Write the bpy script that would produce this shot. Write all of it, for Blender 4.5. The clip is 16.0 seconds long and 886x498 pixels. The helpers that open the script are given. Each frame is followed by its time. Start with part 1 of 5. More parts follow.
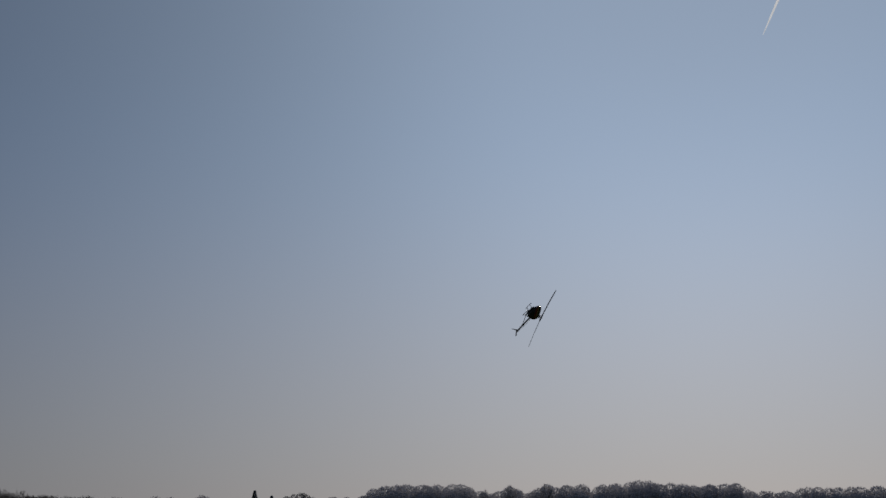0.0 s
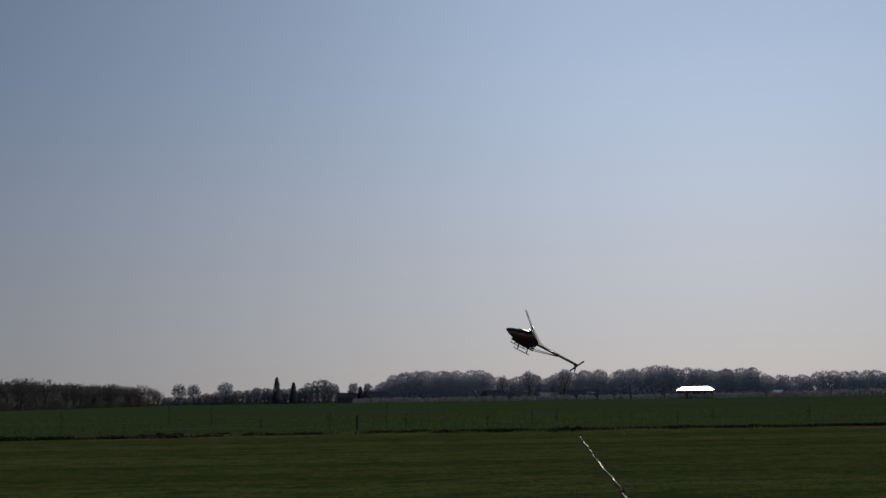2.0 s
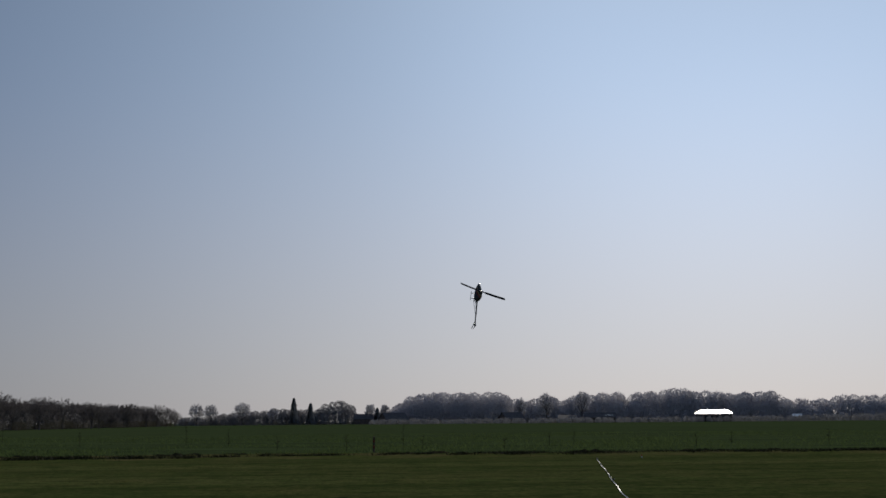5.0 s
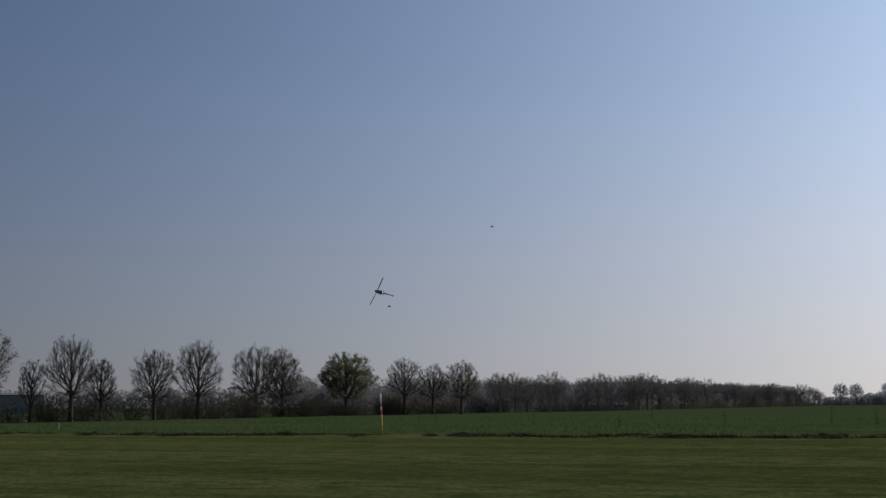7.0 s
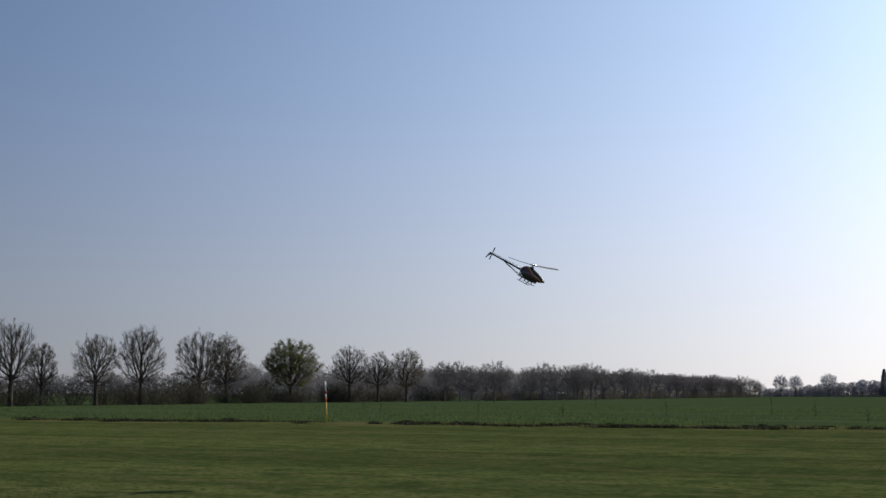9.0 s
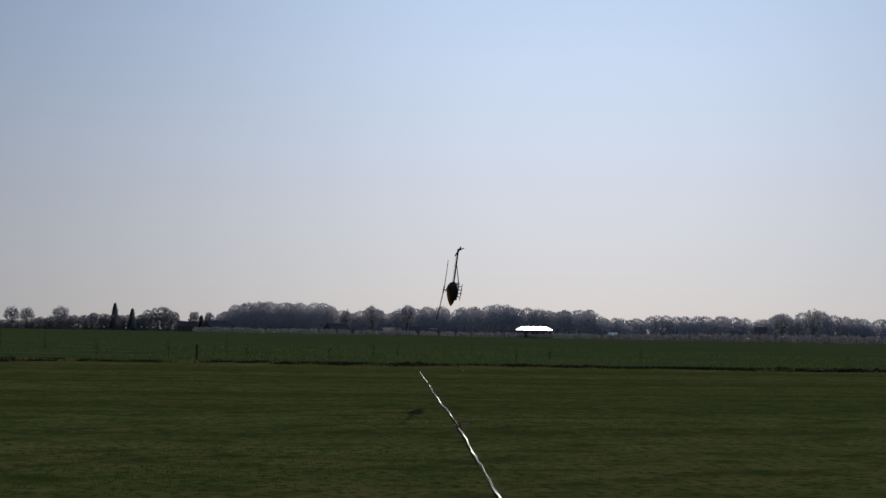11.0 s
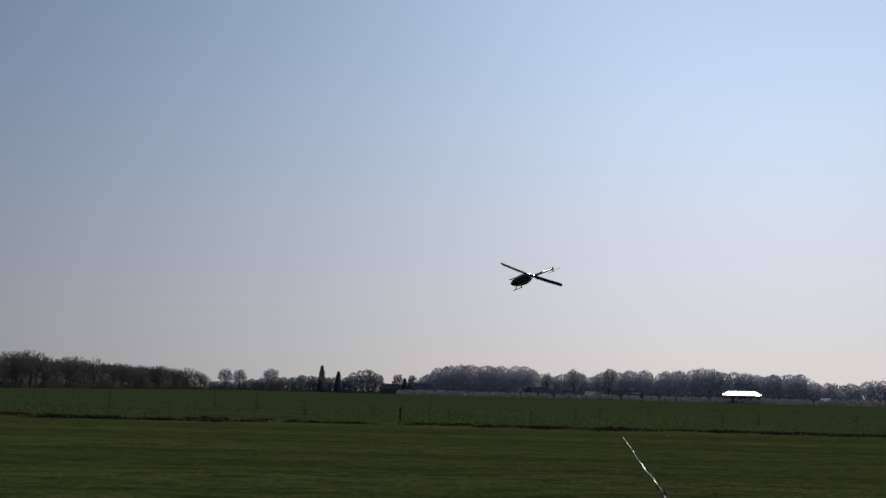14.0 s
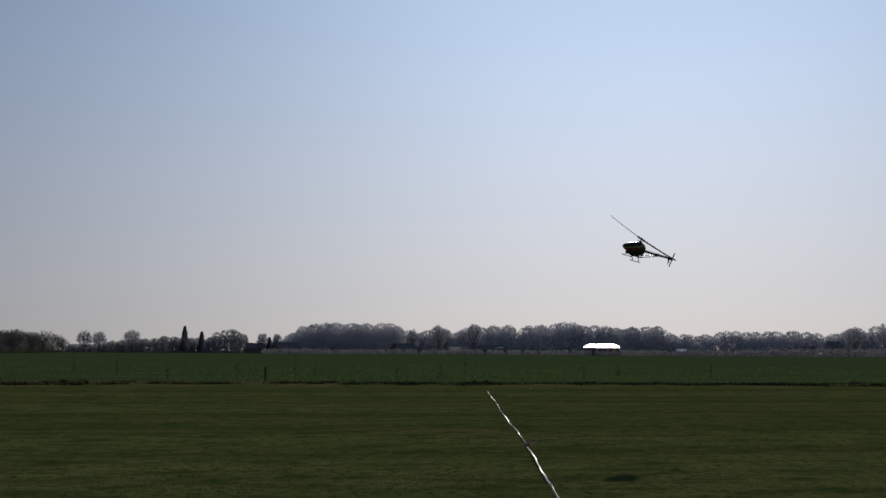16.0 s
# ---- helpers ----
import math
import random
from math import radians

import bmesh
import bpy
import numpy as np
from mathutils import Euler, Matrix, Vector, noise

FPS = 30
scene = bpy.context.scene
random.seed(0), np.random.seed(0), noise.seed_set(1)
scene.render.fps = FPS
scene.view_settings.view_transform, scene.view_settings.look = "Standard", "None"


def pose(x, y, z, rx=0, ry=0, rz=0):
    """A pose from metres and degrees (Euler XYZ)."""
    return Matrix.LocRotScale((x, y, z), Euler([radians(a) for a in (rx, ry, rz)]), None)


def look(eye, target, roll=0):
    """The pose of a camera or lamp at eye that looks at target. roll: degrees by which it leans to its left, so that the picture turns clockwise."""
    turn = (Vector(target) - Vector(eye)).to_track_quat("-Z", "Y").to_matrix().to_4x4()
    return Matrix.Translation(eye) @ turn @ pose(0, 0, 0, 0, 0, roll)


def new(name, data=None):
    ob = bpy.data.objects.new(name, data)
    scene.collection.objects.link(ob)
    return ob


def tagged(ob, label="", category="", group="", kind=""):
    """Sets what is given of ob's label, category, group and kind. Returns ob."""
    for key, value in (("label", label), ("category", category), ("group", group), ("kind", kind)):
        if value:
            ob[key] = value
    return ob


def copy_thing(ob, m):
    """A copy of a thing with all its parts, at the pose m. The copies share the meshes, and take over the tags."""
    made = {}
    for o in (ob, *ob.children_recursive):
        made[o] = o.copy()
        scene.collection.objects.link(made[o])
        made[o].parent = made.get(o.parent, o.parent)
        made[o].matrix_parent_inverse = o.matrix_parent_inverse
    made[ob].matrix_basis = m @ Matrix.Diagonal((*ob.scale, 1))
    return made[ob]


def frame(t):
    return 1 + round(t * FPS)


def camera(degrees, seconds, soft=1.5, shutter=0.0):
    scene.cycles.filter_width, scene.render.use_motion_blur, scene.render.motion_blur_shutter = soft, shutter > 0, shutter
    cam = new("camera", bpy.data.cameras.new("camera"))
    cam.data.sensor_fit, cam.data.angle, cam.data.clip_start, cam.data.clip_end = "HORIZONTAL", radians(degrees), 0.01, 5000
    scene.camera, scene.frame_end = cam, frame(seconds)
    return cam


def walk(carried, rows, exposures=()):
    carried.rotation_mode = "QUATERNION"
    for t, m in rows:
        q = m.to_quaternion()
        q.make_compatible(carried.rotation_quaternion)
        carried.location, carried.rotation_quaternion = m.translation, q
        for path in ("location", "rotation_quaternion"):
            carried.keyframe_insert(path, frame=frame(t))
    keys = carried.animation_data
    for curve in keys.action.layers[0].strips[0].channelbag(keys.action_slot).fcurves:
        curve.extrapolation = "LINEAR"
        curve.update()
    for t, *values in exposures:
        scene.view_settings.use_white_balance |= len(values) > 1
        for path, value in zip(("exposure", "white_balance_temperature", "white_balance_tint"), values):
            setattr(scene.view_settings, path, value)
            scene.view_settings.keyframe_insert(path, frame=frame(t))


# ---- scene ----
from mathutils import Quaternion

# A model helicopter flying over a mown airfield beside crop fields, against a low sun.
EYE = (0.0, 0.0, 1.65)
cam = camera(39.47, 16.0, 1.5)
PATH = [(0, -5.38, 12.09, 0.47), (0.5, -3.92, 11.09, 0.08), (1, -3.77, 9.25, 0.80), (1.5, -4.38, 7.98, 1.25), (2, -4.49, 6.92, 0.82), (2.5, -4.47, 6.38, 0.73), (3, -6.99, 6.47, 0.60), (3.5, -8.01, 6.53, 1.37), (4, -5.55, 7.93, 1.30), (4.2, -5.87, 8.19, 1.06), (6.5, 14.65, 6.41, -0.10), (7, 25.23, 7.22, 0.45), (7.5, 35.64, 8.32, 0.33), (8, 42.86, 8.71, 1.09), (8.5, 36.55, 7.17, 0.13), (9, 22.69, 6.67, -0.09), (11.3, -12.43, 3.89, -1.11), (11.5, -9.75, 4.23, -1.48), (12, 2.74, 5.16, -0.83), (12.5, 7.28, 6.11, -1.05), (13, 11.58, 7.03, 0.05), (13.5, 12.63, 7.09, -0.99), (14, -2.47, 6.63, -1.48), (14.5, -3.60, 6.86, -1.57), (15, -3.87, 7.23, -0.18), (15.5, -2.90, 5.11, -0.55), (16, -8.67, 4.75, -0.33)]
EXPOSURES = [(0.0, -1.57), (0.5, -1.56), (1.0, -1.45), (2.0, -1.26), (2.5, -1.18), (3.5, -1.14), (4.2, -1.16), (6.5, -0.43), (7.0, -0.37), (7.5, -0.12), (8.0, 0.2), (8.5, 0.36), (9.0, 0.17), (11.5, -0.94), (12.0, -0.85), (12.5, -0.8), (13.0, -0.76), (13.5, -0.62), (14.0, -0.84), (14.5, -1.08), (15.0, -1.17), (15.5, -1.09), (16.0, -0.9)]
walk(cam, [(t, pose(*EYE, 90 + p, r, y)) for t, y, p, r in PATH], EXPOSURES)

# ---- daylight ----
SUN_AZ, SUN_EL = radians(18.65), radians(23.2)
SUN_DIR = Vector((math.sin(SUN_AZ) * math.cos(SUN_EL), math.cos(SUN_AZ) * math.cos(SUN_EL), math.sin(SUN_EL)))
world = bpy.data.worlds.new("world")
scene.world = world
world.use_nodes = True
wn = world.node_tree
sky = wn.nodes.new("ShaderNodeTexSky")
sky.sky_type, sky.sun_disc = "NISHITA", False
sky.sun_elevation, sky.sun_rotation = SUN_EL, SUN_AZ
sky.air_density, sky.dust_density, sky.ozone_density = 1.0, 0.3, 1.0


def sky_math(op, *args):
    n = wn.nodes.new("ShaderNodeMath")
    n.operation = op
    for i, v in enumerate(args):
        if isinstance(v, (int, float)):
            n.inputs[i].default_value = v
        else:
            wn.links.new(v, n.inputs[i])
    return n.outputs[0]


def sky_mix(fac, a, b, kind="MIX"):
    n = wn.nodes.new("ShaderNodeMix")
    n.data_type, n.blend_type = "RGBA", kind
    for sock, v in ((n.inputs[0], fac), (n.inputs[6], a), (n.inputs[7], b)):
        if isinstance(v, tuple):
            sock.default_value = (*v, 1)
        elif isinstance(v, (int, float)):
            sock.default_value = v
        else:
            wn.links.new(v, sock)
    return n.outputs[2]


def sky_range(v, lo, hi):
    n = wn.nodes.new("ShaderNodeMapRange")
    n.interpolation_type = "SMOOTHSTEP"
    n.inputs["From Min"].default_value, n.inputs["From Max"].default_value = lo, hi
    wn.links.new(v, n.inputs["Value"])
    return n.outputs[0]


def hazy_sky():
    """Spring haze over the clear sky: brighter towards the sun, greyer and warmer towards the horizon."""
    co = wn.nodes.new("ShaderNodeTexCoord").outputs["Generated"]
    sep = wn.nodes.new("ShaderNodeSeparateXYZ")
    wn.links.new(co, sep.inputs[0])
    dot = wn.nodes.new("ShaderNodeVectorMath")
    dot.operation = "DOT_PRODUCT"
    dot.inputs[1].default_value = SUN_DIR
    wn.links.new(co, dot.inputs[0])
    away = sky_math("ARCCOSINE", sky_math("MINIMUM", dot.outputs["Value"], 0.99999))
    glow = sky_math("EXPONENT", sky_math("MULTIPLY", away, -1 / radians(HAZE_WIDTH)))
    level = sky_math("MULTIPLY_ADD", glow, HAZE_GAIN, HAZE_FLOOR)
    up = sky_range(sep.outputs[2], -0.02, 0.32)
    near = sky_mix(up, (1.02, 0.995, 1.025), (0.77, 1.0, 1.36))
    far = sky_mix(up, (0.90, 0.975, 1.20), (0.63, 0.975, 1.74))
    tint = sky_mix(sky_range(away, radians(12), radians(75)), near, far)
    level = sky_math("MULTIPLY_ADD", sky_range(away, radians(80), radians(150)), 0.42, level)
    level = sky_math("SMOOTH_MIN", level, 1.5, 0.5)
    level = sky_math("MULTIPLY", level, sky_math("MULTIPLY_ADD", sky_range(sep.outputs[2], 0.0, 0.42), -0.50, 1.2))
    haze = sky_mix(1.0, tint, level, "MULTIPLY")
    clear = sky_mix(1.0, sky.outputs[0], (0.08, 0.08, 0.08), "MULTIPLY")
    return sky_mix(0.12, haze, clear)


HAZE_WIDTH, HAZE_GAIN, HAZE_FLOOR = 23.5, 2.3, 0.05
wn.links.new(hazy_sky(), wn.nodes["Background"].inputs[0])
wn.nodes["Background"].inputs[1].default_value = 1.0
sun_data = bpy.data.lights.new("sun", "SUN")
sun_data.energy, sun_data.angle, sun_data.color = 4.5, radians(0.5), (1.0, 0.93, 0.82)
sun = new("sun", sun_data)
sun.matrix_world = look(Vector((0, 0, 80)) + SUN_DIR * 50, Vector((0, 0, 80)))


# ---- materials ----
class Mat:
    """A node material with a mixed colour, noise at two scales and a fine bump."""
    def __init__(self, name, a, b, scale=5.0, rough=0.8, metal=0.0, bump=0.3, bump_scale=None, c=None, big=0.3, spec=0.3, detail=6):
        self.m = m = bpy.data.materials.new(name)
        m.use_nodes = True
        self.t = t = m.node_tree
        self.bsdf = p = t.nodes["Principled BSDF"]
        p.inputs["Roughness"].default_value, p.inputs["Metallic"].default_value = rough, metal
        p.inputs["Specular IOR Level"].default_value = spec
        self.co = t.nodes.new("ShaderNodeTexCoord")
        n1, n2 = self.noise(scale, detail), self.noise(scale * 0.13, 3)
        mix = self.mix(n1.outputs[0], a, b, 0.35, 0.65)
        out = mix
        if c:
            out = self.mix(n2.outputs[0], out, c, 0.5 - big * 0.4, 0.5 + big)
        self.colour = out
        t.links.new(out, p.inputs["Base Color"])
        if bump:
            nb = self.noise(bump_scale or scale * 3, 5)
            bm_ = t.nodes.new("ShaderNodeBump")
            bm_.inputs["Strength"].default_value = bump
            bm_.inputs["Distance"].default_value = 0.05
            t.links.new(nb.outputs[0], bm_.inputs["Height"])
            t.links.new(bm_.outputs[0], p.inputs["Normal"])
        self.rough(n1, rough)

    def noise(self, scale, detail=4, stretch=None):
        n = self.t.nodes.new("ShaderNodeTexNoise")
        n.inputs["Scale"].default_value, n.inputs["Detail"].default_value = scale, detail
        if stretch:
            mp = self.t.nodes.new("ShaderNodeMapping")
            mp.inputs["Scale"].default_value = stretch
            self.t.links.new(self.co.outputs["Object"], mp.inputs["Vector"])
            self.t.links.new(mp.outputs[0], n.inputs["Vector"])
        else:
            self.t.links.new(self.co.outputs["Object"], n.inputs["Vector"])
        return n

    def rough(self, n, r):
        mr = self.t.nodes.new("ShaderNodeMapRange")
        mr.inputs["To Min"].default_value, mr.inputs["To Max"].default_value = max(r - 0.12, 0.02), min(r + 0.12, 1)
        self.t.links.new(n.outputs[0], mr.inputs["Value"])
        self.t.links.new(mr.outputs[0], self.bsdf.inputs["Roughness"])

    def ramp(self, fac, lo, hi):
        mr = self.t.nodes.new("ShaderNodeMapRange")
        mr.inputs["From Min"].default_value, mr.inputs["From Max"].default_value = lo, hi
        self.t.links.new(fac, mr.inputs["Value"])
        return mr.outputs[0]

    def mix(self, fac, a, b, lo=0.0, hi=1.0):
        x = self.t.nodes.new("ShaderNodeMix")
        x.data_type = "RGBA"
        self.t.links.new(self.ramp(fac, lo, hi), x.inputs["Factor"])
        for sock, v in ((x.inputs[6], a), (x.inputs[7], b)):
            if isinstance(v, tuple):
                sock.default_value = (*v, 1)
            else:
                self.t.links.new(v, sock)
        return x.outputs[2]

    def use(self, colour):
        self.t.links.new(colour, self.bsdf.inputs["Base Color"])


def shaggy(m):
    """Grass throws light back towards its source."""
    m.node_tree.nodes["Principled BSDF"].inputs["Diffuse Roughness"].default_value = 0.1
    return m


def mat(*a, **k):
    return Mat(*a, **k).m


def mown_material():
    w = Mat("mown_grass", (0.102, 0.124, 0.037), (0.077, 0.098, 0.031), 1.4, 1.0, bump=0.5, bump_scale=30, spec=0.0)
    lane = w.noise(1.0, 4, (0.015, 0.24, 1))
    patch = w.noise(0.22, 8)
    mottle = w.noise(1.0, 9, (0.8, 1.3, 1))
    straw = w.noise(1.0, 7, (0.1, 0.6, 1))
    speck = w.noise(7.0, 6)
    col = w.mix(lane.outputs[0], w.colour, (0.054, 0.072, 0.021), 0.42, 0.56)
    broad = w.noise(1.0, 3, (0.006, 0.1, 1))
    col = w.mix(broad.outputs[0], col, (0.118, 0.128, 0.044), 0.5, 0.64)
    col = w.mix(patch.outputs[0], col, (0.122, 0.116, 0.041), 0.5, 0.8)
    col = w.mix(straw.outputs[0], col, (0.141, 0.124, 0.051), 0.5, 0.9)
    col = w.mix(mottle.outputs[0], col, (0.038, 0.056, 0.017), 0.46, 0.68)
    col = w.mix(speck.outputs[0], col, (0.034, 0.047, 0.016), 0.47, 0.66)
    dry = w.noise(2.6, 7)
    col = w.mix(dry.outputs[0], col, (0.136, 0.122, 0.051), 0.52, 0.85)
    w.use(col)
    return w.m


def crop_material():
    w = Mat("crop", (0.060, 0.084, 0.035), (0.045, 0.064, 0.027), 0.9, 1.0, bump=0.6, bump_scale=9, spec=0.0)
    rows = w.noise(1.0, 3, (0.02, 0.2, 1))
    col = w.mix(rows.outputs[0], w.colour, (0.067, 0.094, 0.038), 0.45, 0.7)
    blot = w.noise(1.0, 8, (0.12, 0.5, 1))
    col = w.mix(blot.outputs[0], col, (0.034, 0.045, 0.022), 0.48, 0.8)
    w.use(col)
    return w.m


MOWN, CROP = shaggy(mown_material()), shaggy(crop_material())
VERGE = mat("rough_grass", (0.085, 0.095, 0.03), (0.045, 0.065, 0.018), 2.2, 0.9, c=(0.13, 0.105, 0.05), bump=0.8, bump_scale=14, spec=0.0)
BLADE = mat("grass_blades", (0.06, 0.075, 0.022), (0.085, 0.085, 0.032), 2.0, 0.8, bump=0, spec=0.0)
TUFT = mat("dead_tufts", (0.04, 0.04, 0.018), (0.065, 0.06, 0.026), 1.2, 0.9, bump=0, spec=0.1)
CROP_BLADE = mat("crop_leaves", (0.068, 0.1, 0.036), (0.084, 0.12, 0.044), 0.6, 0.7, bump=0, spec=0.0)
CLOD = mat("soil_clod", (0.05, 0.042, 0.026), (0.032, 0.03, 0.017), 4.0, 1.0, bump=0.8, bump_scale=25, spec=0.0, c=(0.05, 0.056, 0.022))
BARK = mat("bark", (0.085, 0.07, 0.055), (0.05, 0.042, 0.034), 6.0, 0.9, bump=0.6, spec=0.1)
TWIG = mat("twigs", (0.085, 0.062, 0.046), (0.055, 0.042, 0.033), 1.0, 0.9, bump=0, spec=0.1)
BUD = mat("spring_buds", (0.125, 0.112, 0.052), (0.09, 0.085, 0.04), 1.0, 0.8, bump=0, spec=0.1)
LEAF = mat("young_leaves", (0.12, 0.125, 0.05), (0.15, 0.14, 0.062), 0.8, 0.7, bump=0, spec=0.0)
BRUSH = mat("brushwood", (0.078, 0.063, 0.05), (0.055, 0.047, 0.038), 0.5, 0.9, bump=0, spec=0.05, c=(0.08, 0.074, 0.052))
HEDGE = mat("hedge_wood", (0.10, 0.088, 0.066), (0.075, 0.07, 0.05), 0.4, 0.9, bump=0, spec=0.1, c=(0.07, 0.078, 0.042))
# grey base colour stands in for haze over the copse and western trees
HAZED_COPSE = mat("hazed_copse_wood", (0.185, 0.175, 0.178), (0.16, 0.153, 0.158), 0.3, 1.0, bump=0, spec=0.0, c=(0.18, 0.174, 0.165))
# twigs of the farther avenue, lighter and greyer to imitate haze
HAZED_TWIG = mat("hazed_twigs", (0.2, 0.182, 0.176), (0.16, 0.147, 0.142), 0.4, 1.0, bump=0, spec=0.0)
# distance haze painted into the base colour: far paler than leafless wood
HAZED_WOOD = mat("hazed_far_woodland", (0.62, 0.6, 0.62), (0.58, 0.56, 0.585), 0.12, 1.0, bump=0, spec=0.0, c=(0.62, 0.59, 0.6))
# hedge colour lightened with painted haze for the far field edge
HAZED_HEDGE = mat("hazed_far_hedge", (0.34, 0.325, 0.325), (0.3, 0.29, 0.295), 0.2, 1.0, bump=0, spec=0.0)


def let_light_through(m, colour, share):
    """Thin twigs scatter part of the light onwards."""
    t = m.node_tree
    p, o = t.nodes["Principled BSDF"], t.nodes["Material Output"]
    tr, mx = t.nodes.new("ShaderNodeBsdfTranslucent"), t.nodes.new("ShaderNodeMixShader")
    tr.inputs["Color"].default_value = (*colour, 1)
    mx.inputs[0].default_value = share
    t.links.new(p.outputs[0], mx.inputs[1])
    t.links.new(tr.outputs[0], mx.inputs[2])
    t.links.new(mx.outputs[0], o.inputs["Surface"])


let_light_through(HAZED_WOOD, (0.58, 0.555, 0.57), 0.2)
let_light_through(HAZED_COPSE, (0.18, 0.173, 0.175), 0.4)
let_light_through(HAZED_HEDGE, (0.36, 0.35, 0.35), 0.2)
let_light_through(HEDGE, (0.09, 0.08, 0.055), 0.25)
let_light_through(HAZED_TWIG, (0.2, 0.18, 0.172), 0.35)
let_light_through(LEAF, (0.14, 0.145, 0.05), 0.4)
let_light_through(CROP_BLADE, (0.085, 0.12, 0.042), 0.35)
let_light_through(BLADE, (0.06, 0.07, 0.024), 0.25)
let_light_through(TWIG, (0.12, 0.09, 0.07), 0.25)
let_light_through(BUD, (0.15, 0.125, 0.075), 0.35)
let_light_through(BRUSH, (0.09, 0.075, 0.06), 0.3)
# conifer needles greyed: the haze in front of them is put into the colour
HAZED_CONIFER = mat("hazed_conifer", (0.31, 0.32, 0.325), (0.26, 0.27, 0.28), 0.4, 1.0, bump=0, spec=0.0)
let_light_through(HAZED_CONIFER, (0.3, 0.31, 0.3), 0.35)
CONIFER = mat("conifer", (0.06, 0.075, 0.055), (0.045, 0.06, 0.05), 0.4, 0.9, bump=0, spec=0.05)
ROOF_METAL = mat("roof_sheet", (0.62, 0.62, 0.6), (0.5, 0.5, 0.5), 0.6, 0.32, 0.9, bump=0.03, spec=0.5)
ROOF_GREY = mat("roof_grey", (0.17, 0.15, 0.145), (0.12, 0.115, 0.115), 0.8, 0.85, 0.0, bump=0.1, spec=0.15)
WALL_DARK = mat("farm_wall", (0.16, 0.12, 0.10), (0.11, 0.09, 0.08), 0.8, 0.9, bump=0.1)
WALL_WHITE = mat("white_wall", (0.72, 0.72, 0.70), (0.6, 0.6, 0.6), 0.5, 0.7, bump=0.05)
SHEET_GREEN = mat("green_sheet", (0.2, 0.205, 0.19), (0.16, 0.17, 0.155), 0.4, 0.5, bump=0.05)
PANE = mat("dark_pane", (0.03, 0.035, 0.04), (0.02, 0.02, 0.025), 1.0, 0.1, bump=0, spec=0.5)
ORANGE = mat("orange_paint", (0.75, 0.14, 0.03), (0.6, 0.10, 0.03), 8, 0.6, bump=0.1)
YELLOW = mat("yellow_paint", (0.72, 0.43, 0.04), (0.6, 0.34, 0.03), 8, 0.6, bump=0.1)
WHITE = mat("white_paint", (0.8, 0.79, 0.75), (0.68, 0.67, 0.62), 9, 0.6, bump=0.1)
POST_WOOD = mat("post_wood", (0.12, 0.085, 0.06), (0.07, 0.05, 0.04), 12, 0.9, bump=0.5)
PEG = mat("weathered_peg", (0.45, 0.43, 0.38), (0.3, 0.28, 0.24), 9, 0.8, bump=0.2)
TAPE = mat("tape", (0.78, 0.77, 0.73), (0.66, 0.64, 0.6), 6, 0.5, bump=0.1)
RED = mat("red_paint", (0.5, 0.05, 0.03), (0.4, 0.04, 0.03), 8, 0.6, bump=0.1)
FADED_RED = mat("faded_red_paint", (0.2, 0.035, 0.025), (0.14, 0.03, 0.022), 8, 0.8, bump=0.2)
STEEL = mat("mast_steel", (0.35, 0.35, 0.35), (0.28, 0.28, 0.28), 4, 0.5, 0.6, bump=0.05)
CARBON = mat("carbon", (0.022, 0.022, 0.024), (0.035, 0.035, 0.037), 60, 0.35, 0.0, bump=0.03, spec=0.5)
BLADE_BLACK = mat("rotor_blade", (0.03, 0.03, 0.032), (0.045, 0.045, 0.047), 40, 0.65, 0.0, bump=0.02, spec=0.08)
ALU = mat("dark_alloy", (0.25, 0.25, 0.26), (0.18, 0.18, 0.19), 30, 0.35, 0.9, bump=0.03)
BIRD = mat("feathers", (0.04, 0.035, 0.03), (0.06, 0.05, 0.045), 30, 0.8, bump=0.1)
CONTRAIL = mat("contrail_ice", (0.85, 0.86, 0.88), (0.8, 0.81, 0.84), 0.001, 0.9, bump=0, spec=0.0)

let_light_through(CONTRAIL, (0.94, 0.95, 0.97), 0.9)


def canopy_material():
    w = Mat("canopy_paint", (0.024, 0.024, 0.026), (0.034, 0.034, 0.036), 20, 0.34, bump=0.02, spec=0.45)
    sep = w.t.nodes.new("ShaderNodeSeparateXYZ")
    w.t.links.new(w.co.outputs["Object"], sep.inputs[0])
    mad = w.t.nodes.new("ShaderNodeMath")
    mad.operation = "MULTIPLY_ADD"
    mad.inputs[1].default_value = 0.35
    w.t.links.new(sep.outputs[0], mad.inputs[0])
    w.t.links.new(sep.outputs[2], mad.inputs[2])
    nz = w.noise(9, 3)
    add = w.t.nodes.new("ShaderNodeMath")
    add.operation = "MULTIPLY_ADD"
    add.inputs[1].default_value = 0.05
    w.t.links.new(nz.outputs[0], add.inputs[0])
    w.t.links.new(mad.outputs[0], add.inputs[2])
    v = add.outputs[0]
    col = w.mix(v, w.colour, (0.2, 0.026, 0.012), 0.066, 0.074)
    col = w.mix(v, col, (0.32, 0.25, 0.11), 0.108, 0.112)
    col = w.mix(v, col, (0.02, 0.022, 0.018), 0.132, 0.136)
    w.use(col)
    return w.m


CANOPY = canopy_material()


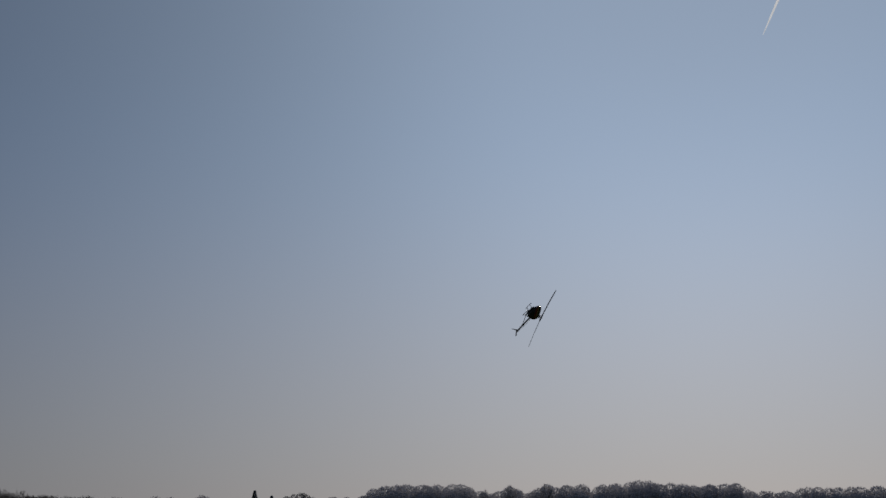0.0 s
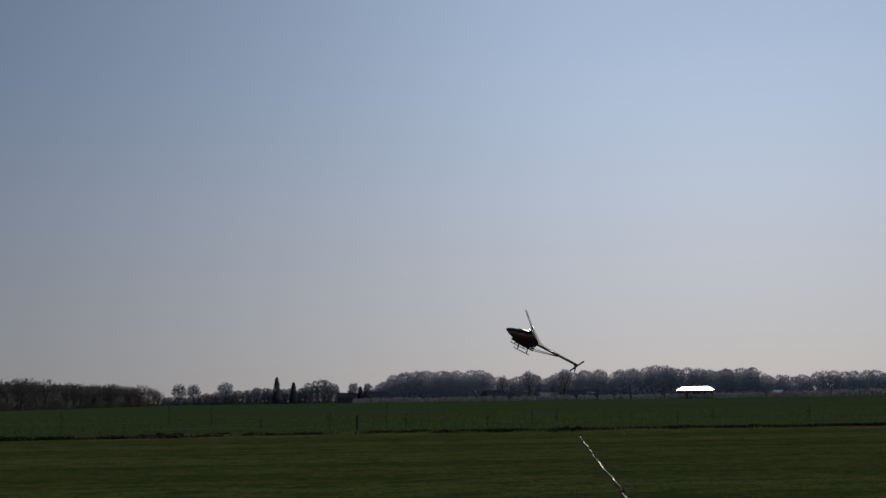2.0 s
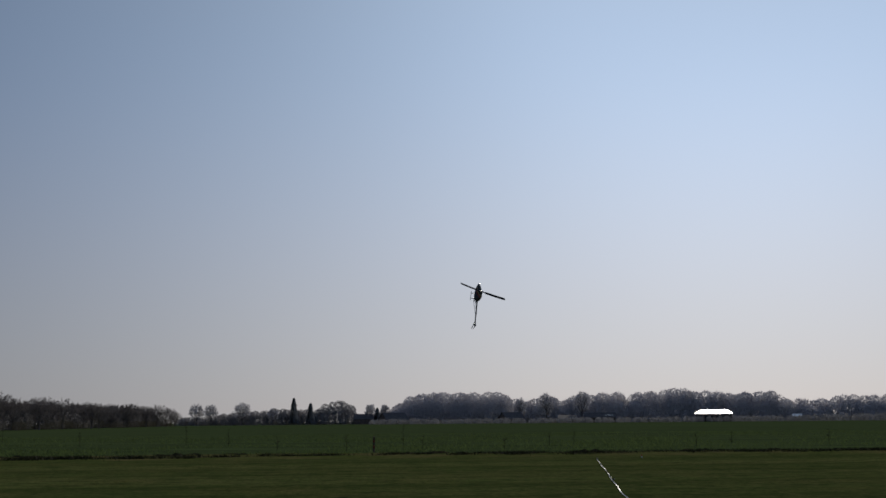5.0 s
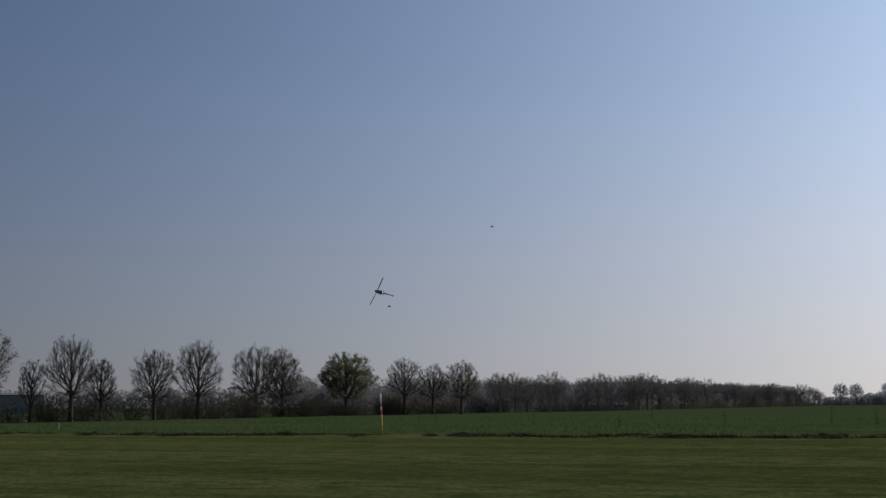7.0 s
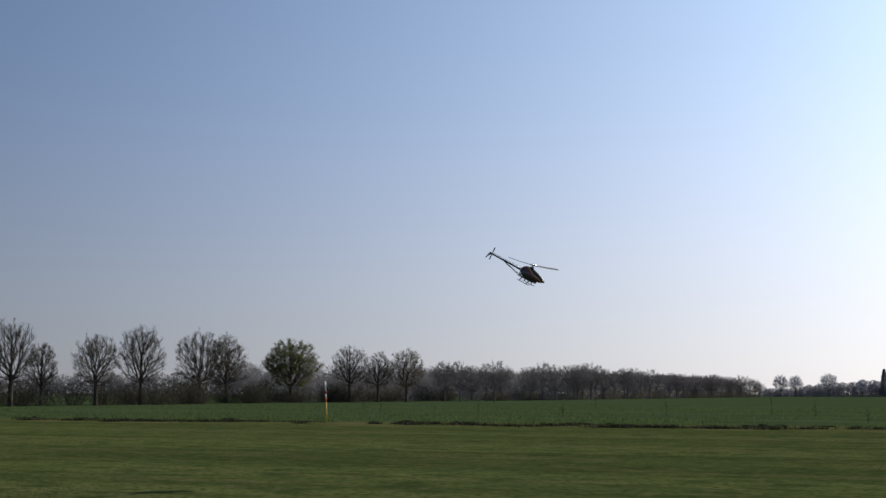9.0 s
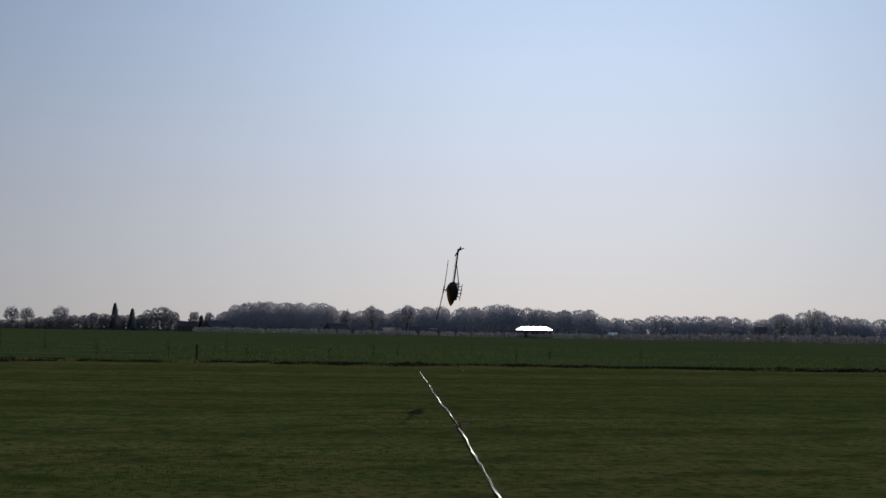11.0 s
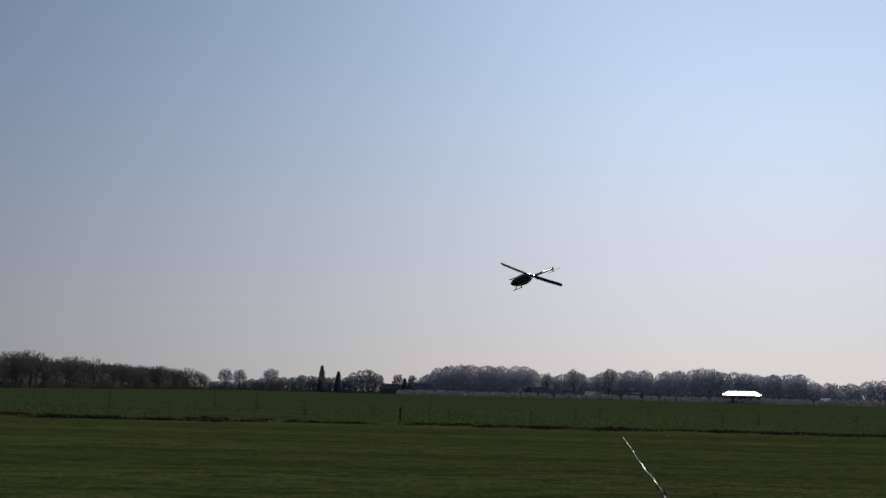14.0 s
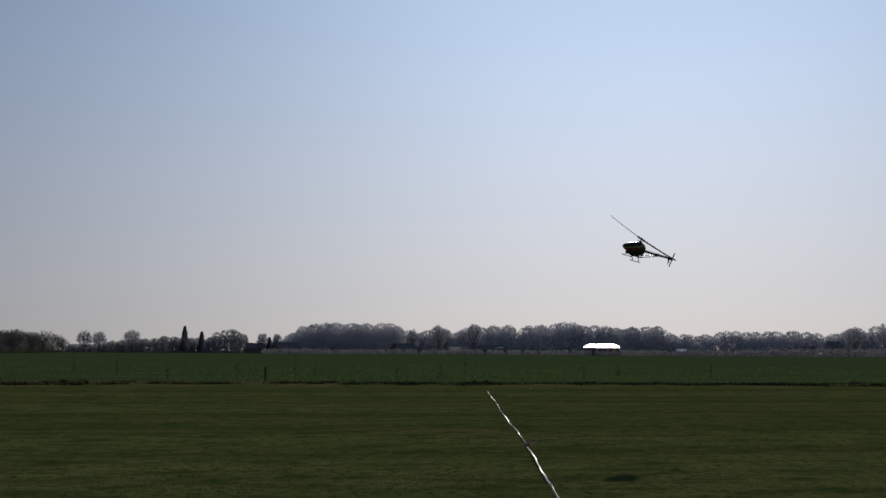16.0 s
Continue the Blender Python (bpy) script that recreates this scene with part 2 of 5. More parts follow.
# ---- mesh helpers ----
def mesh(name, verts, faces, material, smooth=False):
    me = bpy.data.meshes.new(name)
    if isinstance(verts, np.ndarray) and isinstance(faces, np.ndarray):
        n, k = faces.shape
        me.vertices.add(len(verts))
        me.vertices.foreach_set("co", verts.astype(np.float32).ravel())
        me.loops.add(n * k)
        me.loops.foreach_set("vertex_index", faces.astype(np.int32).ravel())
        me.polygons.add(n)
        me.polygons.foreach_set("loop_start", np.arange(0, n * k, k, dtype=np.int32))
        me.update(calc_edges=True)
    else:
        me.from_pydata([tuple(v) for v in verts], [], faces)
    me.materials.append(material)
    if smooth:
        me.polygons.foreach_set("use_smooth", [True] * len(me.polygons))
    me.update()
    return me


def part(name, bm, material, parent=None, label=""):
    """Links a bmesh, or a ready mesh, as one object under a thing or a part."""
    if isinstance(bm, bmesh.types.BMesh):
        me = bpy.data.meshes.new(name)
        bm.to_mesh(me)
        bm.free()
        me.materials.append(material)
    else:
        me = bm
    ob = new(name, me)
    if parent:
        ob.parent = parent
    return tagged(ob, label)


def smooth(ob):
    ob.data.polygons.foreach_set("use_smooth", [True] * len(ob.data.polygons))
    return ob


def box_bm(bm, x0, x1, y0, y1, z0, z1, bevel=0.0):
    r = bmesh.ops.create_cube(bm, size=1.0, matrix=Matrix.Translation(((x0 + x1) / 2, (y0 + y1) / 2, (z0 + z1) / 2)) @ Matrix.Diagonal((x1 - x0, y1 - y0, z1 - z0, 1)))
    if bevel:
        bmesh.ops.bevel(bm, geom=list({e for v in r["verts"] for e in v.link_edges}), offset=bevel, segments=2, affect="EDGES", profile=0.5)
    return bm


def boxed(x0, x1, y0, y1, z0, z1, bevel=0.0):
    return box_bm(bmesh.new(), x0, x1, y0, y1, z0, z1, bevel)


def tube_bm(bm, points, radii, sides=8, flat=1.0):
    """A tube along points, capped, with a radius at each point."""
    pts = [Vector(p) for p in points]
    rings = []
    for i, p in enumerate(pts):
        d = (pts[min(i + 1, len(pts) - 1)] - pts[max(i - 1, 0)]).normalized()
        u = d.cross(Vector((0, 0, 1)) if abs(d.z) < 0.9 else Vector((1, 0, 0))).normalized()
        w = d.cross(u)
        r = radii[i] if isinstance(radii, (list, tuple)) else radii
        rings.append([bm.verts.new(p + (u * math.cos(a) + w * math.sin(a) * flat) * r) for a in [2 * math.pi * k / sides for k in range(sides)]])
    for a, b in zip(rings, rings[1:]):
        for k in range(sides):
            bm.faces.new((a[k], a[(k + 1) % sides], b[(k + 1) % sides], b[k]))
    bm.faces.new(rings[0][::-1])
    bm.faces.new(rings[-1])
    return bm


def tube(points, radii, sides=8, flat=1.0):
    return tube_bm(bmesh.new(), points, radii, sides, flat)


def lathe(profile, sides=20):
    """A solid of revolution round z from (radius, height) pairs."""
    return tube([(0, 0, z) for r, z in profile], [max(r, 1e-4) for r, z in profile], sides)


# ---- ground ----
def ground_sheet():
    xs = [-4000, -1500, -600, -300] + list(range(-200, 81, 8)) + [140, 300, 700, 1600, 4000]
    ys = [-4000, -800, -200, -60, -20, 0, 8] + list(range(12, 57, 4)) + [57, 60, 63, 66, 72, 80, 90, 105, 130, 170, 230, 320, 450, 620, 800, 1200, 2000, 4500]
    rng = random.Random(4)
    verts, faces, idx = [], [], []
    for y in ys:
        for x in xs:
            z = 0.0
            if 8 < y < 57:
                z = rng.uniform(-0.015, 0.015)
            elif 57 < y < 66:
                z = rng.uniform(0.0, 0.10)
            elif 66 <= y < 400:
                z = rng.uniform(-0.03, 0.06)
            verts.append((x, y, z))
    nx = len(xs)
    for j in range(len(ys) - 1):
        for i in range(nx - 1):
            faces.append((j * nx + i, j * nx + i + 1, (j + 1) * nx + i + 1, (j + 1) * nx + i))
            yc = (ys[j] + ys[j + 1]) / 2
            idx.append(0 if yc < 57 else (1 if yc < 64 else 2))
    me = mesh("ground", verts, faces, MOWN, True)
    me.materials.append(VERGE)
    me.materials.append(CROP)
    me.polygons.foreach_set("material_index", idx)
    tagged(new("ground", me), "flat mown airstrip, rough verge and green crop field", "ground", kind="structure")


ground_sheet()


def blades(name, n, area, height, width, material, label, seed, lumps=0.0, lean=0.5, fan=1):
    """Grass as single bent blades strewn over an area, thicker in lumps."""
    rng = np.random.default_rng(seed)
    pts = []
    while len(pts) < n:
        p = area(rng)
        if lumps and noise.noise(Vector((p[0] * lumps, p[1] * lumps, seed))) < rng.uniform(-0.35, 0.25):
            continue
        pts.append(p)
    verts, faces = [], []
    for x, y in pts:
        for _ in range(fan):
            a, h, w = rng.uniform(0, 6.28), height * rng.uniform(0.5, 1.25), width * rng.uniform(0.6, 1.3)
            ax, ay = math.cos(a) * w, math.sin(a) * w
            lx, ly = rng.normal(0, lean * h), rng.normal(0, lean * h)
            k = len(verts)
            verts += [(x - ax, y - ay, -0.02), (x + ax, y + ay, -0.02), (x + lx, y + ly, h)]
            faces.append((k, k + 1, k + 2))
    return tagged(new(name, mesh(name, verts, faces, material)), label, "grass", kind="stuff")


def clods(rng):
    """Low uneven clods of dark soil and dead grass that the plough left along the field edge, as one broken ridge."""
    verts, faces = [], []
    x = -125.0
    while x < 45:
        x += rng.exponential(0.55) + 0.12
        if noise.noise(Vector((x * 0.2, 3.0, 0.0))) < 0.0:
            continue
        y, r, h = rng.normal(62.6, 0.5), rng.uniform(0.1, 0.45) * (0.5 + rng.random()), rng.uniform(0.03, 0.17)
        k, n = len(verts), 7
        for lev, (f, z) in enumerate(((1.15, -0.05), (0.85, 0.55), (0.35, 1.0))):
            for j in range(n):
                a = 6.283 * j / n
                q = rng.uniform(0.75, 1.25)
                verts.append((x + math.cos(a) * r * f * q * 1.6, y + math.sin(a) * r * f * q, max(-0.05, z * h * rng.uniform(0.75, 1.2)) if lev else -0.05))
        for lev in range(2):
            for j in range(n):
                faces.append((k + lev * n + j, k + lev * n + (j + 1) % n, k + (lev + 1) * n + (j + 1) % n, k + (lev + 1) * n + j))
        faces.append(tuple(k + 2 * n + j for j in range(n)))
    tagged(new("soil_clods", mesh("soil_clods", verts, faces, CLOD)), "dark lumpy soil clods along the edge of the crop", "soil", kind="stuff")


def grow_grass():
    def lawn(r):
        y = 9.0 + 47.0 * r.random() ** 1.6
        half = 0.42 * y + 3
        return (r.uniform(-half * 2.0, half * 1.25), y)
    blades("mown_grass", 120000, lawn, 0.017, 0.0065, BLADE, "short mown grass with straw-coloured lanes", 3, 0.3, 1.3)
    rng = np.random.default_rng(12)
    tufts = [(rng.uniform(-125, 45), rng.normal(60.0, 0.7), rng.uniform(0.3, 1.6)) for _ in range(330)]

    def tuft(r):
        x, y, w = tufts[int(r.integers(0, len(tufts)))]
        return (x + r.normal(0, 0.55 * w), y + r.normal(0, 0.22 * w))
    blades("verge_grass", 24000, lambda r: (r.uniform(-125, 45), r.normal(60.6, 1.3)), 0.08, 0.02, VERGE, "rough grass along the field edge", 5, 0.25, 0.8)
    blades("verge_tufts", 42000, tuft, 0.18, 0.022, TUFT, "dark dead grass tufts along the field edge", 6, 0.0, 0.8)
    clods(rng)
    blades("crop_leaves", 45000, lambda r: (r.uniform(-100, 62), 64 + 95 * r.random() ** 1.5), 0.16, 0.05, CROP_BLADE, "dense low green crop leaves in the field", 7, 0.08)


grow_grass()


# ---- trees ----
def sticks(P, Q, R0, R1, sides):
    """Many tapered sticks as one set of vertices and faces."""
    P, Q, R0, R1 = (np.asarray(v, float) for v in (P, Q, R0, R1))
    D = Q - P
    D /= np.linalg.norm(D, axis=1)[:, None] + 1e-9
    ref = np.where(np.abs(D[:, 2:3]) < 0.9, np.array([[0, 0, 1.0]]), np.array([[1.0, 0, 0]]))
    U = np.cross(D, ref)
    U /= np.linalg.norm(U, axis=1)[:, None]
    W = np.cross(D, U)
    a = 2 * np.pi * np.arange(sides) / sides
    ring = U[:, None, :] * np.cos(a)[None, :, None] + W[:, None, :] * np.sin(a)[None, :, None]
    verts = np.concatenate([P[:, None, :] + ring * R0[:, None, None], Q[:, None, :] + ring * R1[:, None, None]], axis=1).reshape(-1, 3)
    base = (np.arange(len(P)) * 2 * sides)[:, None]
    k = np.arange(sides)
    n = (k + 1) % sides
    faces = np.stack([base + k, base + n, base + sides + n, base + sides + k], axis=2).reshape(-1, 4)
    return verts, faces


def branch_tree(seed, height, spread, bole=0.22, nodes=420, leaf=0, leaf_size=0.16, leaf_mat=BUD, label="", fans=7, thin=1.0, twig_len=0.05, low=0.0, wood=BARK, fine=TWIG):
    """A bare broadleaf tree: its limbs grow towards points that fill a rounded crown, and end in fans of fine twigs."""
    rng = np.random.default_rng(seed)
    z0 = height * (bole - low)
    cz, rz = (height + z0) / 2, (height - z0) / 2
    d = rng.normal(size=(nodes, 3))
    d /= np.linalg.norm(d, axis=1)[:, None]
    turn = np.arctan2(d[:, 1], d[:, 0])

    def swell(turn, z):
        """The uneven outline of the crown."""
        return 1 + 0.07 * np.sin(3 * turn + seed) + 0.05 * np.sin(5 * turn + 4 * z + 2.3 * seed) + 0.05 * np.sin(7 * z + 2 * seed)

    wob = swell(turn, d[:, 2])
    d *= (rng.random((nodes, 1)) ** 0.38) * wob[:, None] * 0.93
    pts = np.c_[d[:, 0] * spread, d[:, 1] * spread, cz + d[:, 2] * rz]
    pts = pts[pts[:, 2] > z0 + 0.02 * height]
    pts[:, :2] *= (1.06 - 0.1 * ((pts[:, 2:3] - z0) / (height - z0)))
    root = np.array([0, 0, height * bole])
    pts = pts[np.argsort(np.linalg.norm(pts - root, axis=1))]
    lead = [root + np.array([rng.normal(0, 0.02) * height * f, rng.normal(0, 0.02) * height * f, height * (0.72 - bole) * f]) for f in (0.0, 0.18, 0.36, 0.55, 0.78, 1.0)]
    N = [np.array(v) for v in lead]
    par = [-1, 0, 1, 2, 3, 4]
    path = [0.0]
    for i in range(1, 6):
        path.append(path[-1] + np.linalg.norm(N[i] - N[i - 1]))
    A = np.array(N)
    L = np.array(path)
    for p in pts:
        v = p - A
        dist = np.linalg.norm(v, axis=1)
        drop = np.maximum(0, A[:, 2] - p[2] + 0.02 * height)
        j = int(np.argmin(dist + 0.72 * L + 1.5 * drop))
        start = A[j]
        if dist[j] > 0.12 * height:
            mid = (start + p) / 2 + np.array([0, 0, -0.07 * dist[j]]) + rng.normal(0, 0.06 * dist[j], 3)
            A = np.vstack([A, mid])
            L = np.append(L, L[j] + dist[j] / 2)
            par.append(j)
            j = len(par) - 1
        A = np.vstack([A, p])
        L = np.append(L, L[j] + np.linalg.norm(p - A[j]))
        par.append(j)
    n = len(A)
    load = np.ones(n)
    for i in range(n - 1, 0, -1):
        load[par[i]] += load[i]
    r_bole = 0.024 * height
    rad = np.maximum(0.017 * thin, 1.1 * r_bole * (load / load[0]) ** 0.45)
    par = np.array(par)
    i1 = np.arange(1, n)
    verts, faces = sticks(A[par[i1]], A[i1], np.minimum(rad[par[i1]], rad[i1] * 1.25), rad[i1], 5)
    bz = np.array([-0.15, 0.25, 0.6, 1.0]) * height * bole
    tv, tf = sticks([(0, 0, z) for z in bz[:-1]], [(0, 0, z) for z in bz[1:-1]] + [tuple(root)], [r_bole * 1.5, r_bole * 1.15, r_bole], [r_bole * 1.15, r_bole, r_bole], 10)
    off = len(verts)
    verts = np.vstack([verts, tv])
    faces = np.vstack([faces, tf + off])
    ends = np.where(load < 5)[0]
    E = np.repeat(A[ends], fans, axis=0)
    out = E - (root + np.array([0, 0, 0.05 * height]))
    out /= np.linalg.norm(out, axis=1)[:, None]
    td = out * 0.9 + rng.normal(0, 0.5, E.shape) + np.array([0, 0, 0.32])
    td /= np.linalg.norm(td, axis=1)[:, None]
    tl = height * twig_len * rng.uniform(0.5, 1.3, len(E))
    mid, axes = np.array([0, 0, cz]), np.array([spread * 1.0, spread * 1.0, rz])

    def within(a, b):
        """Twigs that would stand out of the crown stay short."""
        e = (b - mid) / axes
        far = np.linalg.norm(e, axis=1) / swell(np.arctan2(e[:, 1], e[:, 0]), e[:, 2] / (np.linalg.norm(e, axis=1) + 1e-6))
        k = np.where(far > 0.97 + 0.12 * rng.random(len(far)), 0.4, 1.0)[:, None]
        return a + (b - a) * k

    T = within(E, E + td * tl[:, None])
    S = np.repeat(E, 3, axis=0)
    f = rng.uniform(0.2, 0.95, (len(S), 1))
    S = S * (1 - f) + np.repeat(T, 3, axis=0) * f
    sd = np.repeat(td, 3, axis=0) * 1.0 + rng.normal(0, 0.6, S.shape) + np.array([0, 0, 0.15])
    sd /= np.linalg.norm(sd, axis=1)[:, None]
    X = within(S, S + sd * (height * twig_len * 0.7 * rng.uniform(0.4, 1.2, (len(S), 1))))
    w = 0.0074 * thin
    kv, kf = sticks(np.vstack([E, S]), np.vstack([T, X]), np.r_[np.full(len(E), w), np.full(len(S), w * 0.7)], np.r_[np.full(len(E), w * 0.6), np.full(len(S), w * 0.45)], 3)
    thing = tagged(new("tree"), label or "bare broadleaf tree with a wide rounded crown", "tree", "trees of the avenue")
    part("trunk", mesh("trunk", verts, faces, wood, True), None, thing)
    part("crown", mesh("crown", kv, kf, fine), None, thing, "crown of fine bare twigs")
    if leaf:
        tips = np.vstack([T, X])
        c = tips[rng.integers(0, len(tips), leaf)] + rng.normal(0, 0.12, (leaf, 3))
        u = rng.normal(size=(leaf, 3))
        u /= np.linalg.norm(u, axis=1)[:, None]
        q = np.cross(u, rng.normal(size=(leaf, 3)))
        q /= np.linalg.norm(q, axis=1)[:, None]
        s = leaf_size * rng.uniform(0.5, 1.3, (leaf, 1))
        lv = np.stack([c - u * s, c + q * s * 0.6, c + u * s, c - q * s * 0.6], axis=1).reshape(-1, 3)
        part("foliage", mesh("foliage", lv, np.arange(4 * leaf).reshape(-1, 4), leaf_mat), None, thing, "sparse young spring leaves")
    return thing


def place(ob, x, y, turn=0.0, s=1.0):
    ob.location, ob.rotation_euler, ob.scale = (x, y, 0), (0, 0, turn), (s, s, s)
    return ob


BARE = "bare broadleaf avenue tree with a wide rounded crown"
BUDS = "broadleaf avenue tree with olive spring buds"
# seed, x, y, height, crown radius, bole share, buds, label
NEAR_TREES = [
    (11, -115.0, 81.6, 11.4, 5.7, 0.30, 500, BARE), (12, -108.0, 91.7, 12.9, 6.7, 0.25, 600, BARE), (13, -110.0, 104.0, 12.0, 6.0, 0.27, 9000, BUDS),
    (14, -104.0, 116.0, 10.1, 3.2, 0.30, 200, BARE), (15, -107.0, 124.8, 7.8, 2.1, 0.32, 500, BARE), (16, -103.0, 130.4, 9.2, 3.2, 0.32, 1100, BARE),
    (17, -105.0, 142.6, 10.8, 3.5, 0.30, 300, BARE), (18, -108.0, 161.5, 11.2, 4.1, 0.28, 900, BARE), (19, -112.0, 175.0, 10.9, 3.6, 0.28, 5000, BUDS),
    (21, -106.0, 208.0, 10.5, 3.6, 0.32, 300, BARE), (22, -102.0, 212.0, 9.4, 3.0, 0.32, 700, BARE), (23, -97.0, 214.0, 9.6, 3.7, 0.30, 5000, BUDS)]


def plant_avenue():
    for seed, x, y, h, s, bole, leaf, label in NEAR_TREES:
        place(branch_tree(seed, h * 1.03, s * 1.0, bole, int(220 + 17 * s * s), leaf, 0.075 if label == BUDS else 0.05, BUD, label, 7, twig_len=0.058, low=0.10), x, y)
    place(branch_tree(20, 11.0, 5.0, 0.27, 800, 19000, 0.085, LEAF, "leafy green broadleaf tree among bare avenue trees", low=0.04), -108.0, 189.5, 0.4)
    place(branch_tree(24, 8.0, 1.7, 0.2, 160, 150, 0.12, BUD, "slender young bare tree in the hedge"), -108.0, 113.5)
    place(branch_tree(27, 5.4, 2.4, 0.24, 320, 300, 0.06, BUD, "small bare tree between two large avenue trees", 6, low=0.08), -112.0, 86.5)
    small = place(branch_tree(25, 7.5, 3.0, 0.3, 190, 1600, 0.09, HAZED_TWIG, BUDS, 4, 1.3, 0.06, 0.0, HAZED_TWIG, HAZED_TWIG), -97.0, 233.0)
    rnd = place(branch_tree(26, 8.4, 4.0, 0.27, 230, 2200, 0.09, HAZED_TWIG, BARE, 4, 1.3, 0.06, 0.0, HAZED_TWIG, HAZED_TWIG), -88.5, 239.0)
    rng = random.Random(8)
    y = 250.0
    while y < 655:
        src = small if rng.random() < 0.45 else rnd
        hh = (8.4 + (y - 250) * 0.0055) * min(1.0, 0.45 + (660 - y) / 110) * (1.0 + 0.08 * math.sin(y * 0.021)) * rng.uniform(0.9, 1.1)
        s = hh / (7.5 if src is small else 8.4)
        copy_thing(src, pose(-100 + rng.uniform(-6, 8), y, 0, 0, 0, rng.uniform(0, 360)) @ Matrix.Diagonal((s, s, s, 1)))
        y += rng.uniform(6, 10) * (1 + (y - 250) / 900)


def clump_mass(name, crowns, material, label, seed, per=140, size=0.7, squash=0.6, category="woodland", shell=0.25):
    """Woodland as a great many small upright clumps in overlapping crowns of (x, y, z0, z1, radius)."""
    rng = np.random.default_rng(seed)
    V = []
    for x, y, z0, z1, rad in crowns:
        n = max(20, int(per * rad * (z1 - z0) / 40))
        d = rng.normal(size=(n, 3))
        d /= np.linalg.norm(d, axis=1)[:, None]
        d *= (rng.random((n, 1)) ** shell) * rng.uniform(0.93, 1.02, (n, 1))
        p = np.c_[x + d[:, 0] * rad, y + d[:, 1] * rad, (z0 + z1) / 2 + d[:, 2] * (z1 - z0) / 2]
        g = rng.uniform(0, 6.283, n)
        s = size * rng.uniform(0.5, 1.4, (n, 1))
        b = np.c_[np.cos(g), np.sin(g), rng.normal(0, 0.25, n)]
        a = np.c_[rng.normal(0, 0.3, (n, 2)), np.ones(n)]
        a /= np.linalg.norm(a, axis=1)[:, None]
        V.append(np.stack([p - a * s, p + b * s * squash, p + a * s * 1.1, p - b * s * squash * 1.2], axis=1).reshape(-1, 3))
    V = np.vstack(V)
    return tagged(new(name, mesh(name, V, np.arange(len(V)).reshape(-1, 4), material)), label, category, kind="stuff")


def brush_mass(name, crowns, material, label, seed, per=33, thick=0.0125):
    """Brushwood: stems that rise and spread from the foot of each bush of (x, y, z0, z1, radius), with fine side twigs."""
    rng = np.random.default_rng(seed)
    P, Q = [], []
    for x, y, z0, z1, rad in crowns:
        n = int(per * rad * z1 / 5)
        g, f = rng.uniform(0, 6.283, n), rng.random(n) ** 0.6
        a = np.c_[x + np.cos(g) * f * rad * 0.55, y + np.sin(g) * f * rad * 0.55, np.full(n, -0.1)]
        h = z1 * rng.uniform(0.45, 1.05, n) * (1 - 0.45 * f ** 2)
        b = a + np.c_[np.cos(g) * f * rad * 0.5 + rng.normal(0, 0.15, n), np.sin(g) * f * rad * 0.5 + rng.normal(0, 0.15, n), h]
        P.append(a)
        Q.append(b)
        for k in range(9):
            u = rng.uniform(0.15, 1.0, (n, 1))
            s = a + (b - a) * u
            d = rng.normal(0, 0.5, (n, 3)) + (b - a) / np.linalg.norm(b - a, axis=1)[:, None] * 0.6
            P.append(s)
            Q.append(s + d * rng.uniform(0.2, 0.55, (n, 1)))
    P, Q = np.vstack(P), np.vstack(Q)
    w = thick * rng.uniform(0.6, 1.3, len(P))
    v, f = sticks(P, Q, w, w * 0.6, 3)
    v[:, 2] = np.maximum(v[:, 2], -0.1)
    return tagged(new(name, mesh(name, v, f, material)), label, "hedge", kind="stuff")


def plant_hedge():
    rng = random.Random(31)
    crowns = []
    y = 76.0
    while y < 260:
        x = -108 + rng.uniform(-6, 5)
        h = rng.uniform(1.6, 3.4) + 1.6 * rng.random() ** 3
        if y < 118:
            h *= 0.85
        if not 76 < y < 84 and (y > 118 or rng.random() < 0.9):
            crowns.append((x, y, -0.2, h, rng.uniform(1.5, 3.0)))
        y += rng.uniform(1.2, 2.4)
    while y < 655:
        crowns.append((-100 + rng.uniform(-6, 6), y, -0.2, rng.uniform(1.5, 3.6), rng.uniform(2, 4)))
        y += rng.uniform(3, 6)
    clump_mass("hedge", crowns, HEDGE, "budding leaves in the brushwood under the avenue", 32, 3000, 0.085, 0.6, "hedge")
    brush_mass("hedge", [c for c in crowns if c[1] < 300], BRUSH, "tangled brown brushwood hedge under the avenue", 35)
    crowns, y = [], 196.0
    while y < 655:
        for k in range(2):
            h = rng.uniform(6.6, 8.0) if y < 300 else (rng.uniform(7.2, 8.6) + (y - 300) * 0.0045) * min(1.0, 0.45 + (660 - y) / 110)
            crowns.append((-122 + rng.uniform(-8, 6) + min(y - 196, 100) * 0.12, y + rng.uniform(-3, 3), h * 0.25, h, rng.uniform(2.4, 3.8)))
            crowns.append((-118 + rng.uniform(-6, 6) + min(y - 196, 100) * 0.12, y + rng.uniform(-3, 3), -0.3, h * 0.7, rng.uniform(2.4, 3.8)))
        y += rng.uniform(2.6, 4.4)
    clump_mass("copse", [c for c in crowns if c[1] < 340], HAZED_COPSE, "leafless copse filling the space behind the avenue", 34, 2300, 0.11, shell=0.16)
    clump_mass("copse", [c for c in crowns if c[1] >= 340], HAZED_COPSE, "leafless copse filling the space behind the far avenue", 36, 620, 0.22, shell=0.14)
    clump_mass("shrub", [(-113.5, 83.5, -0.1, 3.0, 2.2), (-114.5, 85.0, -0.1, 2.6, 1.8)], CONIFER, "dark green shrub beside an avenue tree", 33, 9000, 0.1, 0.6, "shrub")


